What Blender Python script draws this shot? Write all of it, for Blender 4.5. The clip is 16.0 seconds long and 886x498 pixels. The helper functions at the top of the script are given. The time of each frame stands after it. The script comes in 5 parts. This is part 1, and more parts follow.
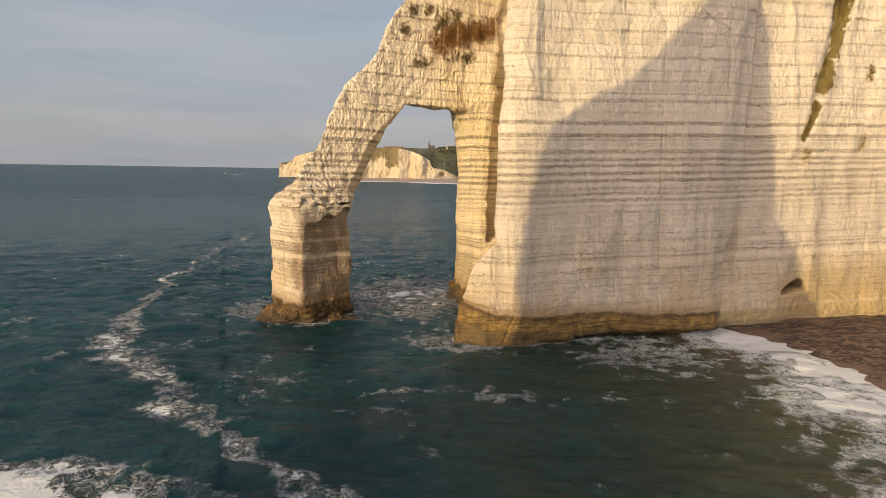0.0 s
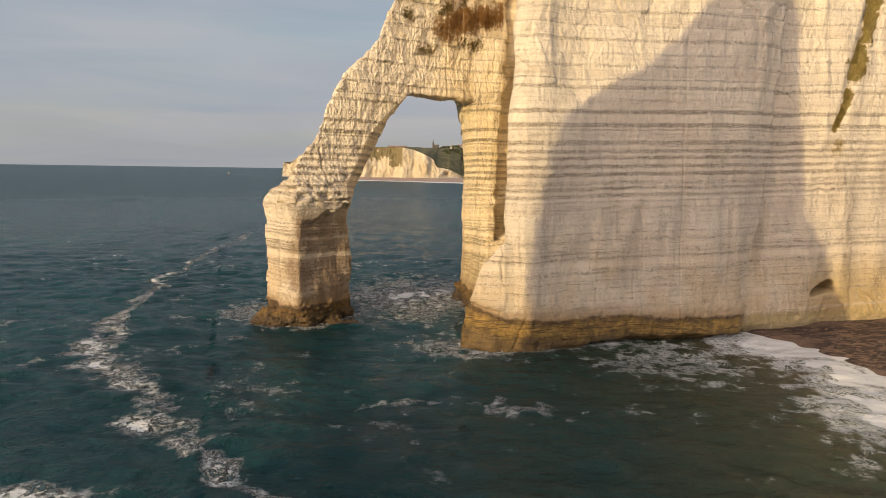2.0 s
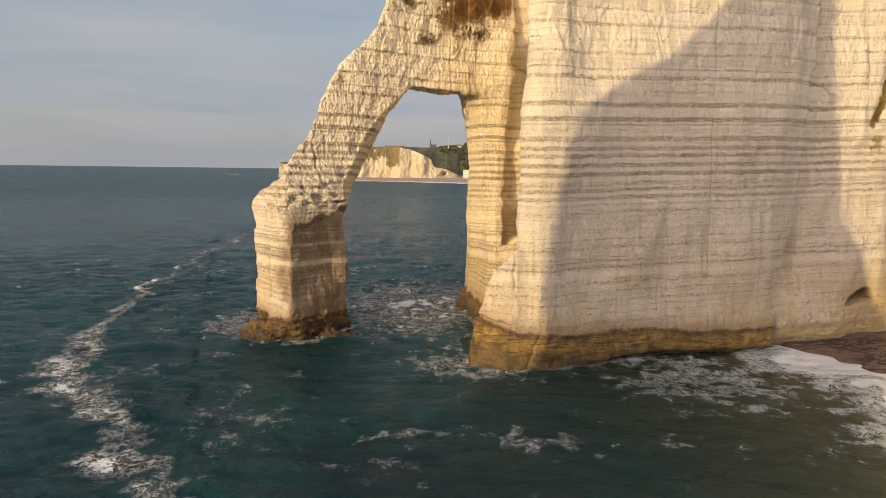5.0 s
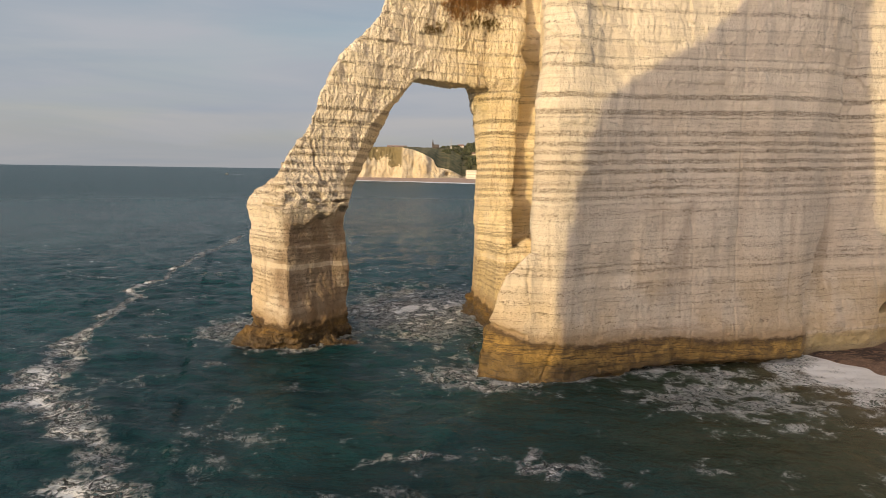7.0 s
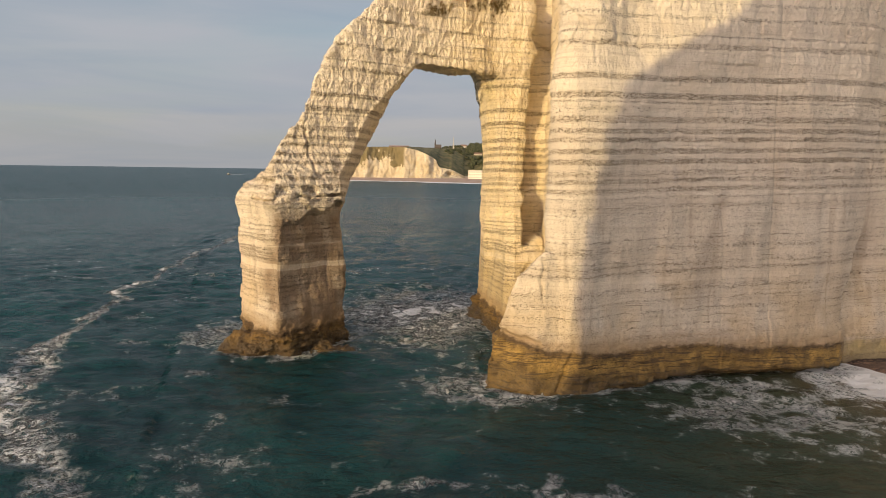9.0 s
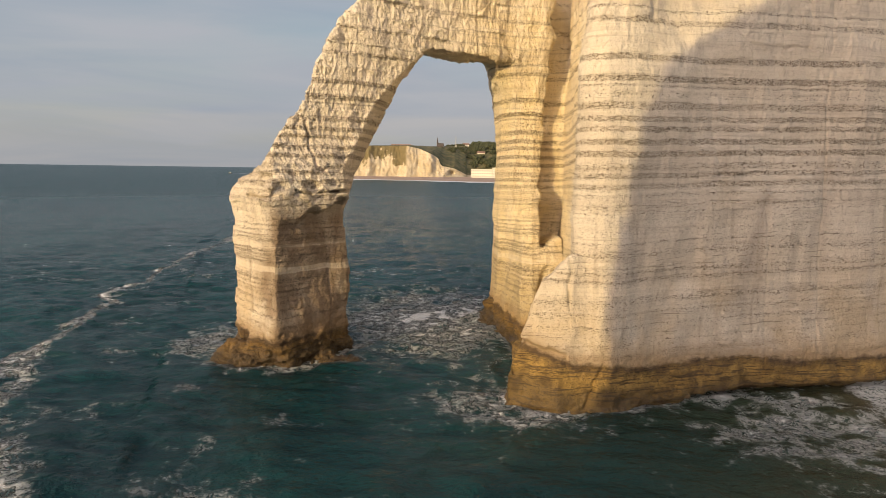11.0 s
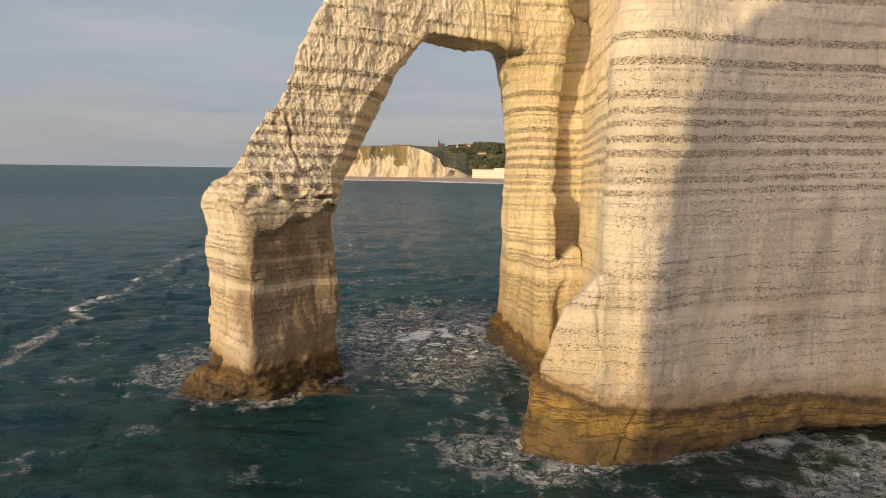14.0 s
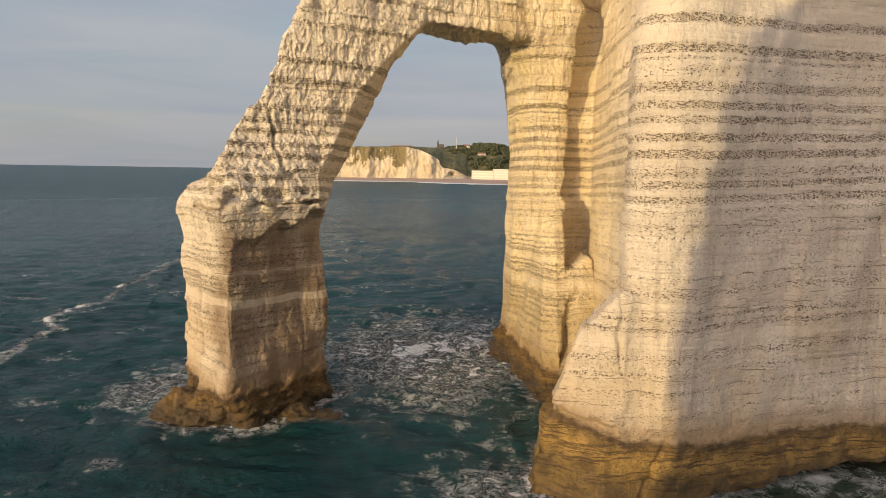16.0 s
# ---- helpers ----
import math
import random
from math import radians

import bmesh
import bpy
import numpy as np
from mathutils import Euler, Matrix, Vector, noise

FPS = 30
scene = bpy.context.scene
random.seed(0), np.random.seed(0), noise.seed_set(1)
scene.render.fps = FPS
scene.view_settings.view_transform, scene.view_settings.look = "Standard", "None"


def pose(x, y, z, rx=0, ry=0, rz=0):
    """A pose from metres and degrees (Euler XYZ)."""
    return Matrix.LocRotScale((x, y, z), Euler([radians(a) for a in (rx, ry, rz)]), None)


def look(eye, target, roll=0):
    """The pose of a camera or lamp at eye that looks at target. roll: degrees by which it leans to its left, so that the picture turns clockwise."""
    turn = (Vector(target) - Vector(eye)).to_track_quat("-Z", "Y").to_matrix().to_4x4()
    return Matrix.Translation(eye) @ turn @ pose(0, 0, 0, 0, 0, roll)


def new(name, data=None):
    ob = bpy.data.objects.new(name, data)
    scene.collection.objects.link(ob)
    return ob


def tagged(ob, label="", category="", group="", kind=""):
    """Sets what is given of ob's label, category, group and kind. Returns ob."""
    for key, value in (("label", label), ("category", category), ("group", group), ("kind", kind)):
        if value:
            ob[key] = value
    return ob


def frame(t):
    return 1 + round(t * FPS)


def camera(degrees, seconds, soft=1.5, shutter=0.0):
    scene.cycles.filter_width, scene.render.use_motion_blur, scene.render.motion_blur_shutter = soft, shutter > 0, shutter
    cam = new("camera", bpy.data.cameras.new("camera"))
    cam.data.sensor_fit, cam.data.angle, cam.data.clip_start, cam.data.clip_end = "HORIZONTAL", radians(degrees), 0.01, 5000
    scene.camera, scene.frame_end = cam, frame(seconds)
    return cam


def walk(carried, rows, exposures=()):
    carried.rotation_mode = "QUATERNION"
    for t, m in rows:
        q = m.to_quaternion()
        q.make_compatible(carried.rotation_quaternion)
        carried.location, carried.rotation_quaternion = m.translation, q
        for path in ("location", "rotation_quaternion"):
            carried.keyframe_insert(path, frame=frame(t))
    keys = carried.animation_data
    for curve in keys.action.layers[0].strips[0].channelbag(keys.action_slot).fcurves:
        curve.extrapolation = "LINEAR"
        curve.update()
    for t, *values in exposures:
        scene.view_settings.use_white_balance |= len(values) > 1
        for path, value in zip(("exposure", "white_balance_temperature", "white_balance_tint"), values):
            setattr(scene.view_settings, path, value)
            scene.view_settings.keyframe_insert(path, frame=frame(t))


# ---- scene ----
cam = camera(70.0, 16.0, soft=0.45)
PATH = [
    (0, (0.426, 1.397, 24.197), (0.387, 3.38, 23.942), 0.9),
    (0.5, (0.288, 2.72, 23.997), (0.245, 4.703, 23.743), 0.8),
    (1, (0.177, 4.223, 23.836), (0.128, 6.205, 23.579), 0.8),
    (1.5, (0.156, 5.825, 23.526), (0.105, 7.808, 23.27), 0.8),
    (2, (0.094, 7.477, 23.263), (0.042, 9.46, 23.007), 0.8),
    (2.5, (0.046, 9.056, 23.185), (-0.005, 11.039, 22.93), 0.8),
    (3, (0.05, 10.724, 23.163), (-0.002, 12.706, 22.908), 0.7),
    (5.5, (-1.496, 16.228, 23.12), (-1.538, 18.211, 22.864), 0.7),
    (6, (-1.693, 17.549, 23.086), (-1.737, 19.532, 22.831), 0.7),
    (6.5, (-1.891, 18.875, 22.968), (-1.936, 20.858, 22.713), 0.7),
    (7, (-1.955, 20.434, 22.711), (-2.004, 22.417, 22.456), 0.8),
    (7.5, (-2.014, 22.0, 22.433), (-2.063, 23.983, 22.179), 0.8),
    (8, (-2.047, 23.656, 22.179), (-2.096, 25.639, 21.925), 0.8),
    (8.5, (-2.093, 25.275, 21.944), (-2.148, 27.258, 21.691), 0.7),
    (9, (-2.399, 26.807, 21.645), (-2.455, 28.79, 21.392), 0.8),
    (9.2, (-2.665, 27.342, 21.573), (-2.719, 29.325, 21.318), 0.8),
    (11.5, (-3.987, 34.847, 21.021), (-4.051, 36.829, 20.765), 0.8),
    (12, (-4.272, 36.674, 21.152), (-4.338, 38.657, 20.896), 0.8),
    (12.5, (-4.389, 38.248, 21.166), (-4.457, 40.231, 20.912), 0.8),
    (13, (-4.351, 39.87, 21.113), (-4.42, 41.852, 20.858), 0.8),
    (13.5, (-4.286, 41.196, 21.13), (-4.354, 43.179, 20.875), 0.8),
    (14, (-4.296, 42.33, 21.183), (-4.361, 44.313, 20.928), 0.8),
    (14.5, (-4.387, 43.581, 21.271), (-4.448, 45.564, 21.015), 0.8),
    (15, (-4.447, 45.233, 21.324), (-4.506, 47.216, 21.068), 0.9),
    (15.5, (-4.516, 46.761, 21.339), (-4.575, 48.744, 21.086), 1.0),
    (16, (-4.514, 48.008, 21.274), (-4.576, 49.991, 21.022), 0.9),
]
walk(cam, [(t, look(eye, target, roll)) for t, eye, target, roll in PATH])

# ---------------------------------------------------------------- world, sun
SUN = Vector((-0.585, -0.81, 0.0)).normalized()      # towards the sun, over the ground
SUN_EL = radians(9.0)
SUN_DIR = Vector((SUN.x * math.cos(SUN_EL), SUN.y * math.cos(SUN_EL), math.sin(SUN_EL)))

world = bpy.data.worlds.new("world")
scene.world = world
world.use_nodes = True
wt = world.node_tree
wt.nodes.clear()


def wnode(kind, **values):
    nd = wt.nodes.new(kind)
    for key, value in values.items():
        nd.inputs[key].default_value = value
    return nd


w_out = wnode("ShaderNodeOutputWorld")
w_sky = wnode("ShaderNodeTexSky")
w_sky.sky_type = "NISHITA"
w_sky.sun_disc = False
w_sky.sun_elevation = SUN_EL
w_sky.sun_rotation = math.atan2(SUN.x, SUN.y)
w_sky.air_density, w_sky.dust_density, w_sky.ozone_density = 1.0, 1.6, 1.2
w_bg = wnode("ShaderNodeBackground", Strength=0.15)
w_co = wnode("ShaderNodeTexCoord")
w_sep = wnode("ShaderNodeSeparateXYZ")
wt.links.new(w_co.outputs["Generated"], w_sep.inputs[0])
# thin cloud: streaks lying along the horizon, greyer and warmer low down
w_map = wnode("ShaderNodeMapping", Scale=(1.0, 1.0, 6.5))
wt.links.new(w_co.outputs["Generated"], w_map.inputs["Vector"])
w_noise = wnode("ShaderNodeTexNoise", Scale=1.6, Detail=4.0, Roughness=0.5, Distortion=0.3)
wt.links.new(w_map.outputs[0], w_noise.inputs["Vector"])
w_amount = wnode("ShaderNodeMapRange", **{"From Min": 0.35, "From Max": 0.62, "To Min": 0.62, "To Max": 1.0})
wt.links.new(w_noise.outputs["Fac"], w_amount.inputs["Value"])
w_low = wnode("ShaderNodeMapRange", **{"From Min": 0.02, "From Max": 0.30, "To Min": 0.95, "To Max": 0.0})
wt.links.new(w_sep.outputs["Z"], w_low.inputs["Value"])
w_max = wnode("ShaderNodeMath")
w_max.operation = "MAXIMUM"
wt.links.new(w_amount.outputs[0], w_max.inputs[0])
wt.links.new(w_low.outputs[0], w_max.inputs[1])
w_grad = wnode("ShaderNodeValToRGB")
w_grad.color_ramp.elements[0].position, w_grad.color_ramp.elements[0].color = 0.0, (2.6, 2.58, 2.66, 1)
w_grad.color_ramp.elements[1].position, w_grad.color_ramp.elements[1].color = 0.5, (2.6, 2.95, 3.45, 1)
for at_, col_ in ((0.04, (2.86, 2.78, 2.78, 1)), (0.066, (2.98, 2.9, 2.9, 1)), (0.08, (2.6, 2.7, 2.92, 1)), (0.15, (2.6, 2.76, 3.06, 1))):
    el_ = w_grad.color_ramp.elements.new(at_)
    el_.color = col_
w_wisp = wnode("ShaderNodeMapping", Scale=(1.0, 1.0, 14.0), Location=(0.7, 0.2, 0.0))
wt.links.new(w_co.outputs["Generated"], w_wisp.inputs["Vector"])
w_edge = wnode("ShaderNodeTexNoise", Scale=3.0, Detail=6.0, Roughness=0.6)
wt.links.new(w_wisp.outputs[0], w_edge.inputs["Vector"])
w_off = wnode("ShaderNodeMath")
w_off.operation = "MULTIPLY_ADD"
w_off.inputs[1].default_value = 0.035
wt.links.new(w_edge.outputs["Fac"], w_off.inputs[0])
w_base = wnode("ShaderNodeMath")
w_base.inputs[1].default_value = -0.0175
wt.links.new(w_sep.outputs["Z"], w_base.inputs[0])
wt.links.new(w_base.outputs[0], w_off.inputs[2])
wt.links.new(w_off.outputs[0], w_grad.inputs["Fac"])
w_map2 = wnode("ShaderNodeMapping", Scale=(1.0, 1.0, 7.0), Location=(3.1, 1.7, 0.4))
wt.links.new(w_co.outputs["Generated"], w_map2.inputs["Vector"])
w_soft = wnode("ShaderNodeTexNoise", Scale=2.2, Detail=6.0, Roughness=0.55, Distortion=0.5)
wt.links.new(w_map2.outputs[0], w_soft.inputs["Vector"])
w_tone = wnode("ShaderNodeValToRGB")
w_tone.color_ramp.elements[0].position, w_tone.color_ramp.elements[0].color = 0.36, (0.89, 0.945, 1.0, 1)
w_tone.color_ramp.elements[1].position, w_tone.color_ramp.elements[1].color = 0.66, (1.11, 1.085, 1.06, 1)
wt.links.new(w_soft.outputs["Fac"], w_tone.inputs["Fac"])
w_cloud = wnode("ShaderNodeMix")
w_cloud.data_type, w_cloud.blend_type = "RGBA", "MULTIPLY"
w_cloud.inputs[0].default_value = 1.0
wt.links.new(w_grad.outputs[0], w_cloud.inputs[6])
wt.links.new(w_tone.outputs[0], w_cloud.inputs[7])
w_mix = wnode("ShaderNodeMix")
w_mix.data_type = "RGBA"
wt.links.new(w_max.outputs[0], w_mix.inputs[0])
wt.links.new(w_sky.outputs[0], w_mix.inputs[6])
wt.links.new(w_cloud.outputs[2], w_mix.inputs[7])
# haze lit up round the low sun
w_dir = wnode("ShaderNodeVectorMath")
w_dir.operation = "DOT_PRODUCT"
w_dir.inputs[1].default_value = SUN_DIR
wt.links.new(w_co.outputs["Generated"], w_dir.inputs[0])
w_pos = wnode("ShaderNodeMapRange", **{"From Min": -0.35, "From Max": 1.0})
wt.links.new(w_dir.outputs["Value"], w_pos.inputs["Value"])
w_pow = wnode("ShaderNodeMath")
w_pow.operation = "POWER"
w_pow.inputs[1].default_value = 4.2
wt.links.new(w_pos.outputs[0], w_pow.inputs[0])
w_glow = wnode("ShaderNodeMix")
w_glow.data_type = "RGBA"
w_glow.inputs[6].default_value = (0, 0, 0, 1)
w_glow.inputs[7].default_value = (19.0, 13.6, 10.6, 1)
wt.links.new(w_pow.outputs[0], w_glow.inputs[0])
w_sum = wnode("ShaderNodeMix")
w_sum.data_type = "RGBA"
w_sum.blend_type = "ADD"
w_sum.inputs[0].default_value = 1.0
wt.links.new(w_mix.outputs[2], w_sum.inputs[6])
wt.links.new(w_glow.outputs[2], w_sum.inputs[7])
wt.links.new(w_sum.outputs[2], w_bg.inputs["Color"])
wt.links.new(w_bg.outputs[0], w_out.inputs["Surface"])

sun_data = bpy.data.lights.new("sun", "SUN")
sun_data.energy, sun_data.angle, sun_data.color = 3.25, radians(0.4), (1.0, 0.74, 0.365)
sun = new("sun", sun_data)
sun.matrix_world = look((0, 0, 0), -SUN_DIR) @ Matrix.Identity(4)
sun.location = (-60, -80, 90)

# ---------------------------------------------------------------- materials


class Nodes:
    """A small builder for node materials."""

    def __init__(self, name):
        self.mat = bpy.data.materials.new(name)
        self.mat.use_nodes = True
        self.tree = self.mat.node_tree
        self.bsdf = self.tree.nodes["Principled BSDF"]
        self.pos = self.add("ShaderNodeNewGeometry").outputs["Position"]

    def add(self, kind, links=(), **values):
        nd = self.tree.nodes.new(kind)
        for key, value in values.items():
            nd.inputs[key].default_value = value
        for key, sock in links:
            self.tree.links.new(sock, nd.inputs[key])
        return nd

    def scaled(self, sx, sy, sz):
        return self.add("ShaderNodeMapping", [("Vector", self.pos)], Scale=(sx, sy, sz)).outputs[0]

    def noise(self, scale=1.0, detail=4.0, rough=0.55, stretch=(1, 1, 1), distort=0.0):
        return self.add("ShaderNodeTexNoise", [("Vector", self.scaled(*stretch))], Scale=scale, Detail=detail, Roughness=rough, Distortion=distort).outputs["Fac"]

    def voronoi(self, scale, feature="DISTANCE_TO_EDGE", vector=None):
        nd = self.add("ShaderNodeTexVoronoi", [("Vector", vector or self.pos)], Scale=scale)
        nd.feature = feature
        return nd.outputs["Distance"]

    def ramp(self, sock, lo, hi, to_lo=0.0, to_hi=1.0, smooth=True):
        nd = self.add("ShaderNodeMapRange", [("Value", sock)], **{"From Min": lo, "From Max": hi, "To Min": to_lo, "To Max": to_hi})
        nd.interpolation_type = "SMOOTHSTEP" if smooth else "LINEAR"
        return nd.outputs[0]

    def math(self, op, a, b=0.0):
        nd = self.add("ShaderNodeMath")
        nd.operation = op
        for i, v in enumerate((a, b)):
            if isinstance(v, (int, float)):
                nd.inputs[i].default_value = v
            else:
                self.tree.links.new(v, nd.inputs[i])
        return nd.outputs[0]

    def mix(self, fac, a, b):
        nd = self.add("ShaderNodeMix")
        nd.data_type = "RGBA"
        for i, v in ((0, fac), (6, a), (7, b)):
            if isinstance(v, (int, float)):
                nd.inputs[i].default_value = v
            elif isinstance(v, tuple):
                nd.inputs[i].default_value = (*v, 1)
            else:
                self.tree.links.new(v, nd.inputs[i])
        return nd.outputs[2]

    def xyz(self):
        return self.add("ShaderNodeSeparateXYZ", [(0, self.pos)]).outputs

    def attribute(self, name):
        nd = self.add("ShaderNodeAttribute")
        nd.attribute_name = name
        return nd.outputs["Fac"]

    def bump(self, height, distance, strength=1.0, normal=None):
        nd = self.add("ShaderNodeBump", [("Height", height)], Strength=strength, Distance=distance)
        if normal is not None:
            self.tree.links.new(normal, nd.inputs["Normal"])
        return nd.outputs[0]

    def finish(self, color, roughness=0.9, normal=None, **values):
        for key, v in (("Base Color", color), ("Roughness", roughness)):
            if isinstance(v, tuple):
                self.bsdf.inputs[key].default_value = (*v, 1)
            elif isinstance(v, (int, float)):
                self.bsdf.inputs[key].default_value = v
            else:
                self.tree.links.new(v, self.bsdf.inputs[key])
        if normal is not None:
            self.tree.links.new(normal, self.bsdf.inputs["Normal"])
        for key, v in values.items():
            self.bsdf.inputs[key].default_value = v
        return self.mat


# flint courses in the chalk: height (m), half thickness (m), how densely sown
FLINTS = ((5.6, 0.10, 0.28), (7.2, 0.10, 0.32), (8.3, 0.11, 0.35), (9.35, 0.2, 0.5), (11.3, 0.18, 0.55), (12.0, 0.15, 0.6), (13.6, 0.17, 0.55), (14.6, 0.09, 0.35),
          (15.7, 0.11, 0.5), (17.2, 0.09, 0.4), (17.8, 0.11, 0.45), (18.75, 0.11, 0.5), (19.5, 0.21, 0.8), (20.4, 0.21, 0.85), (21.15, 0.3, 0.5), (22.3, 0.26, 1.0),
          (23.3, 0.25, 1.0), (24.4, 0.22, 0.8), (25.25, 0.24, 0.9), (26.35, 0.3, 0.8), (27.3, 0.3, 0.22), (28.03, 0.09, 0.7), (28.65, 0.27, 1.0), (30.35, 0.26, 1.0),
          (31.85, 0.25, 0.9), (33.45, 0.24, 0.75), (34.45, 0.12, 0.65), (36.2, 0.2, 0.5), (37.7, 0.16, 0.4), (39.4, 0.22, 0.55), (41.2, 0.16, 0.45), (43.0, 0.2, 0.5),
          (45.2, 0.2, 0.55), (46.8, 0.16, 0.4), (48.9, 0.2, 0.5), (51.0, 0.2, 0.5), (53.2, 0.2, 0.5), (56.0, 0.2, 0.5), (59.0, 0.2, 0.5), (62.0, 0.2, 0.5))


LEG_ROWS = ((6.4, 0.1, 0.4), (7.75, 0.1, 0.4), (8.85, 0.1, 0.45), (11.65, 0.08, 0.5), (12.5, 0.1, 0.5), (14.1, 0.1, 0.5), (15.15, 0.1, 0.45), (16.4, 0.12, 0.5))      # thinner rows of the legs
DIP = 0.036      # rise of the beds along the cliff, m per m


def chalk_material(name, tint=(1, 1, 1), crag=0.0, tide=4.1):
    n = Nodes(name)
    x, y, z = n.xyz()
    z_bed = n.math("ADD", n.attribute("bed"), n.math("MULTIPLY", n.math("SUBTRACT", n.noise(1.1, 4.0, 0.65), 0.5), 0.30))
    # four curves carry the courses, each for 16 m of height
    band = None
    for k in range(4):
        cv = n.add("ShaderNodeFloatCurve")
        curve = cv.mapping.curves[0]
        pts = [(0.0, 0.0), (1.0, 0.0)]
        for h, half, wgt in FLINTS + (LEG_ROWS if crag else ()):
            if 16 * k + 0.5 < h < 16 * k + 15.5:
                pts += [((h - 16 * k + e) / 16, v) for e, v in ((-half - 0.07, 0.0), (-half + 0.05, wgt), (half - 0.05, wgt), (half + 0.07, 0.0))]
        pts.sort()
        while len(curve.points) < len(pts):
            curve.points.new(0.5, 0.5)
        for p, (a, b) in zip(curve.points, pts):
            p.location = (a, b)
            p.handle_type = "VECTOR"
        cv.mapping.update()
        n.tree.links.new(n.math("DIVIDE", n.math("SUBTRACT", z_bed, 16.0 * k), 16.0), cv.inputs["Value"])
        cv.inputs["Factor"].default_value = 1.0
        band = cv.outputs[0] if band is None else n.math("ADD", band, cv.outputs[0])
    # clean pale beds between them
    clean = None
    for h, half, wgt in ((10.45, 0.38, 0.75), (13.0, 0.2, 0.4), (29.5, 0.5, 0.4), (31.1, 0.4, 0.4)):
        one = n.math("MULTIPLY", n.ramp(n.math("ABSOLUTE", n.math("SUBTRACT", z_bed, h)), half, half - 0.12), wgt)
        clean = one if clean is None else n.math("MAXIMUM", clean, one)
    # nodules: separate lumps, sown thickly inside a course and thinly outside
    patchy = n.noise(0.22, 3.0, 0.6)
    warp = n.add("ShaderNodeTexNoise", [("Vector", n.pos)], Scale=3.0, Detail=3.0)
    bent = n.add("ShaderNodeVectorMath", [(0, warp.outputs["Color"]), (2, n.scaled(1.0, 1.0, 1.9))])
    bent.operation = "MULTIPLY_ADD"
    bent.inputs[1].default_value = (0.34, 0.34, 0.34)
    sow = n.math("MULTIPLY", band, n.ramp(patchy, 0.3, 0.65, 0.75 + 0.15 * crag, 1.15 + 0.25 * crag))
    if crag:      # thicker rows low on the legs
        sow = n.math("MULTIPLY", sow, n.ramp(z, 19.0, 16.0, 1.0, 1.7))
    flint = None
    for size, limit in ((4.4, 0.44), (7.5, 0.50)):
        lumps = n.add("ShaderNodeTexVoronoi", [("Vector", bent.outputs[0])], Scale=size)
        pick = n.add("ShaderNodeSeparateColor", [("Color", lumps.outputs["Color"])]).outputs[0]
        lump = n.math("MULTIPLY", n.math("LESS_THAN", pick, n.math("MULTIPLY", sow, 0.62)), n.ramp(lumps.outputs["Distance"], limit, limit - 0.10))
        flint = lump if flint is None else n.math("MAXIMUM", flint, lump)
    # base chalk in two scales, with runs of grey and of ochre down the face
    grain = n.noise(5.0, 6.0, 0.65)
    cloud = n.noise(0.11, 4.0, 0.6)
    runs = n.noise(0.55, 4.0, 0.6, (1, 1, 0.09))
    c = n.mix(n.ramp(cloud, 0.3, 0.7), (0.70 * tint[0], 0.62 * tint[1], 0.49 * tint[2]), (0.76 * tint[0], 0.69 * tint[1], 0.57 * tint[2]))
    c = n.mix(n.ramp(runs, 0.5, 0.75, 0.0, 0.45), c, (0.55, 0.45, 0.33))
    c = n.mix(n.ramp(n.noise(0.3, 4.0, 0.6, (1, 1, 0.25)), 0.56, 0.75, 0.0, 0.4), c, (0.50, 0.46, 0.42))
    c = n.mix(n.ramp(grain, 0.42, 0.75, 0.0, 0.35 - 0.15 * crag), c, (0.46, 0.39, 0.30))
    pits = n.ramp(n.noise(8.0, 3.0, 0.7, (1, 1, 1.3)), 0.57, 0.68, 0.0, 0.35 - 0.1 * crag)
    c = n.mix(pits, c, (0.30, 0.24, 0.17))
    pale = n.math("MULTIPLY", n.ramp(z, 20.0, 34.0), n.ramp(n.noise(0.2, 3.0), 0.25, 0.6, 0.45, 0.9))
    c = n.mix(n.math("MULTIPLY", pale, 0.8), c, (0.84, 0.76, 0.61))
    drip = n.math("MULTIPLY", n.ramp(n.noise(0.42, 5.0, 0.62, (1, 1, 0.06)), 0.56, 0.68), n.ramp(z, 26.0, 14.0))
    c = n.mix(n.math("MULTIPLY", drip, 0.5), c, (0.36, 0.29, 0.21))
    # ochre wash low on the walls
    low = n.math("MULTIPLY", n.ramp(z, 17.0, 5.0), n.ramp(n.noise(0.16, 3.0), 0.35, 0.65))
    c = n.mix(n.math("MULTIPLY", low, 0.55), c, (0.55, 0.40, 0.20))
    wash = n.math("MULTIPLY", n.ramp(z, 8.5, 4.0), n.ramp(x, 44.0, 60.0))
    c = n.mix(n.math("MULTIPLY", wash, n.ramp(n.noise(0.3, 4.0), 0.3, 0.6, 0.3, 0.75)), c, (0.66, 0.44, 0.17))
    slime = n.math("MULTIPLY", n.ramp(n.math("ADD", z, n.math("MULTIPLY", n.noise(0.5, 3.0), 2.0)), 4.4, 3.0), n.ramp(x, 39.0, 43.0))
    c = n.mix(n.math("MULTIPLY", slime, 0.6), c, (0.40, 0.32, 0.11))
    stain = n.math("MULTIPLY", n.ramp(n.math("ADD", x, n.math("MULTIPLY", z, 0.12)), -2.0, 3.0), n.ramp(y, 97.0, 112.0))
    stain = n.math("MULTIPLY", stain, n.ramp(x, 11.0, 8.5))
    stain = n.math("MULTIPLY", stain, n.ramp(n.noise(0.4, 4.0, 0.6, (1, 1, 0.35)), 0.3, 0.65, 0.4, 0.95))
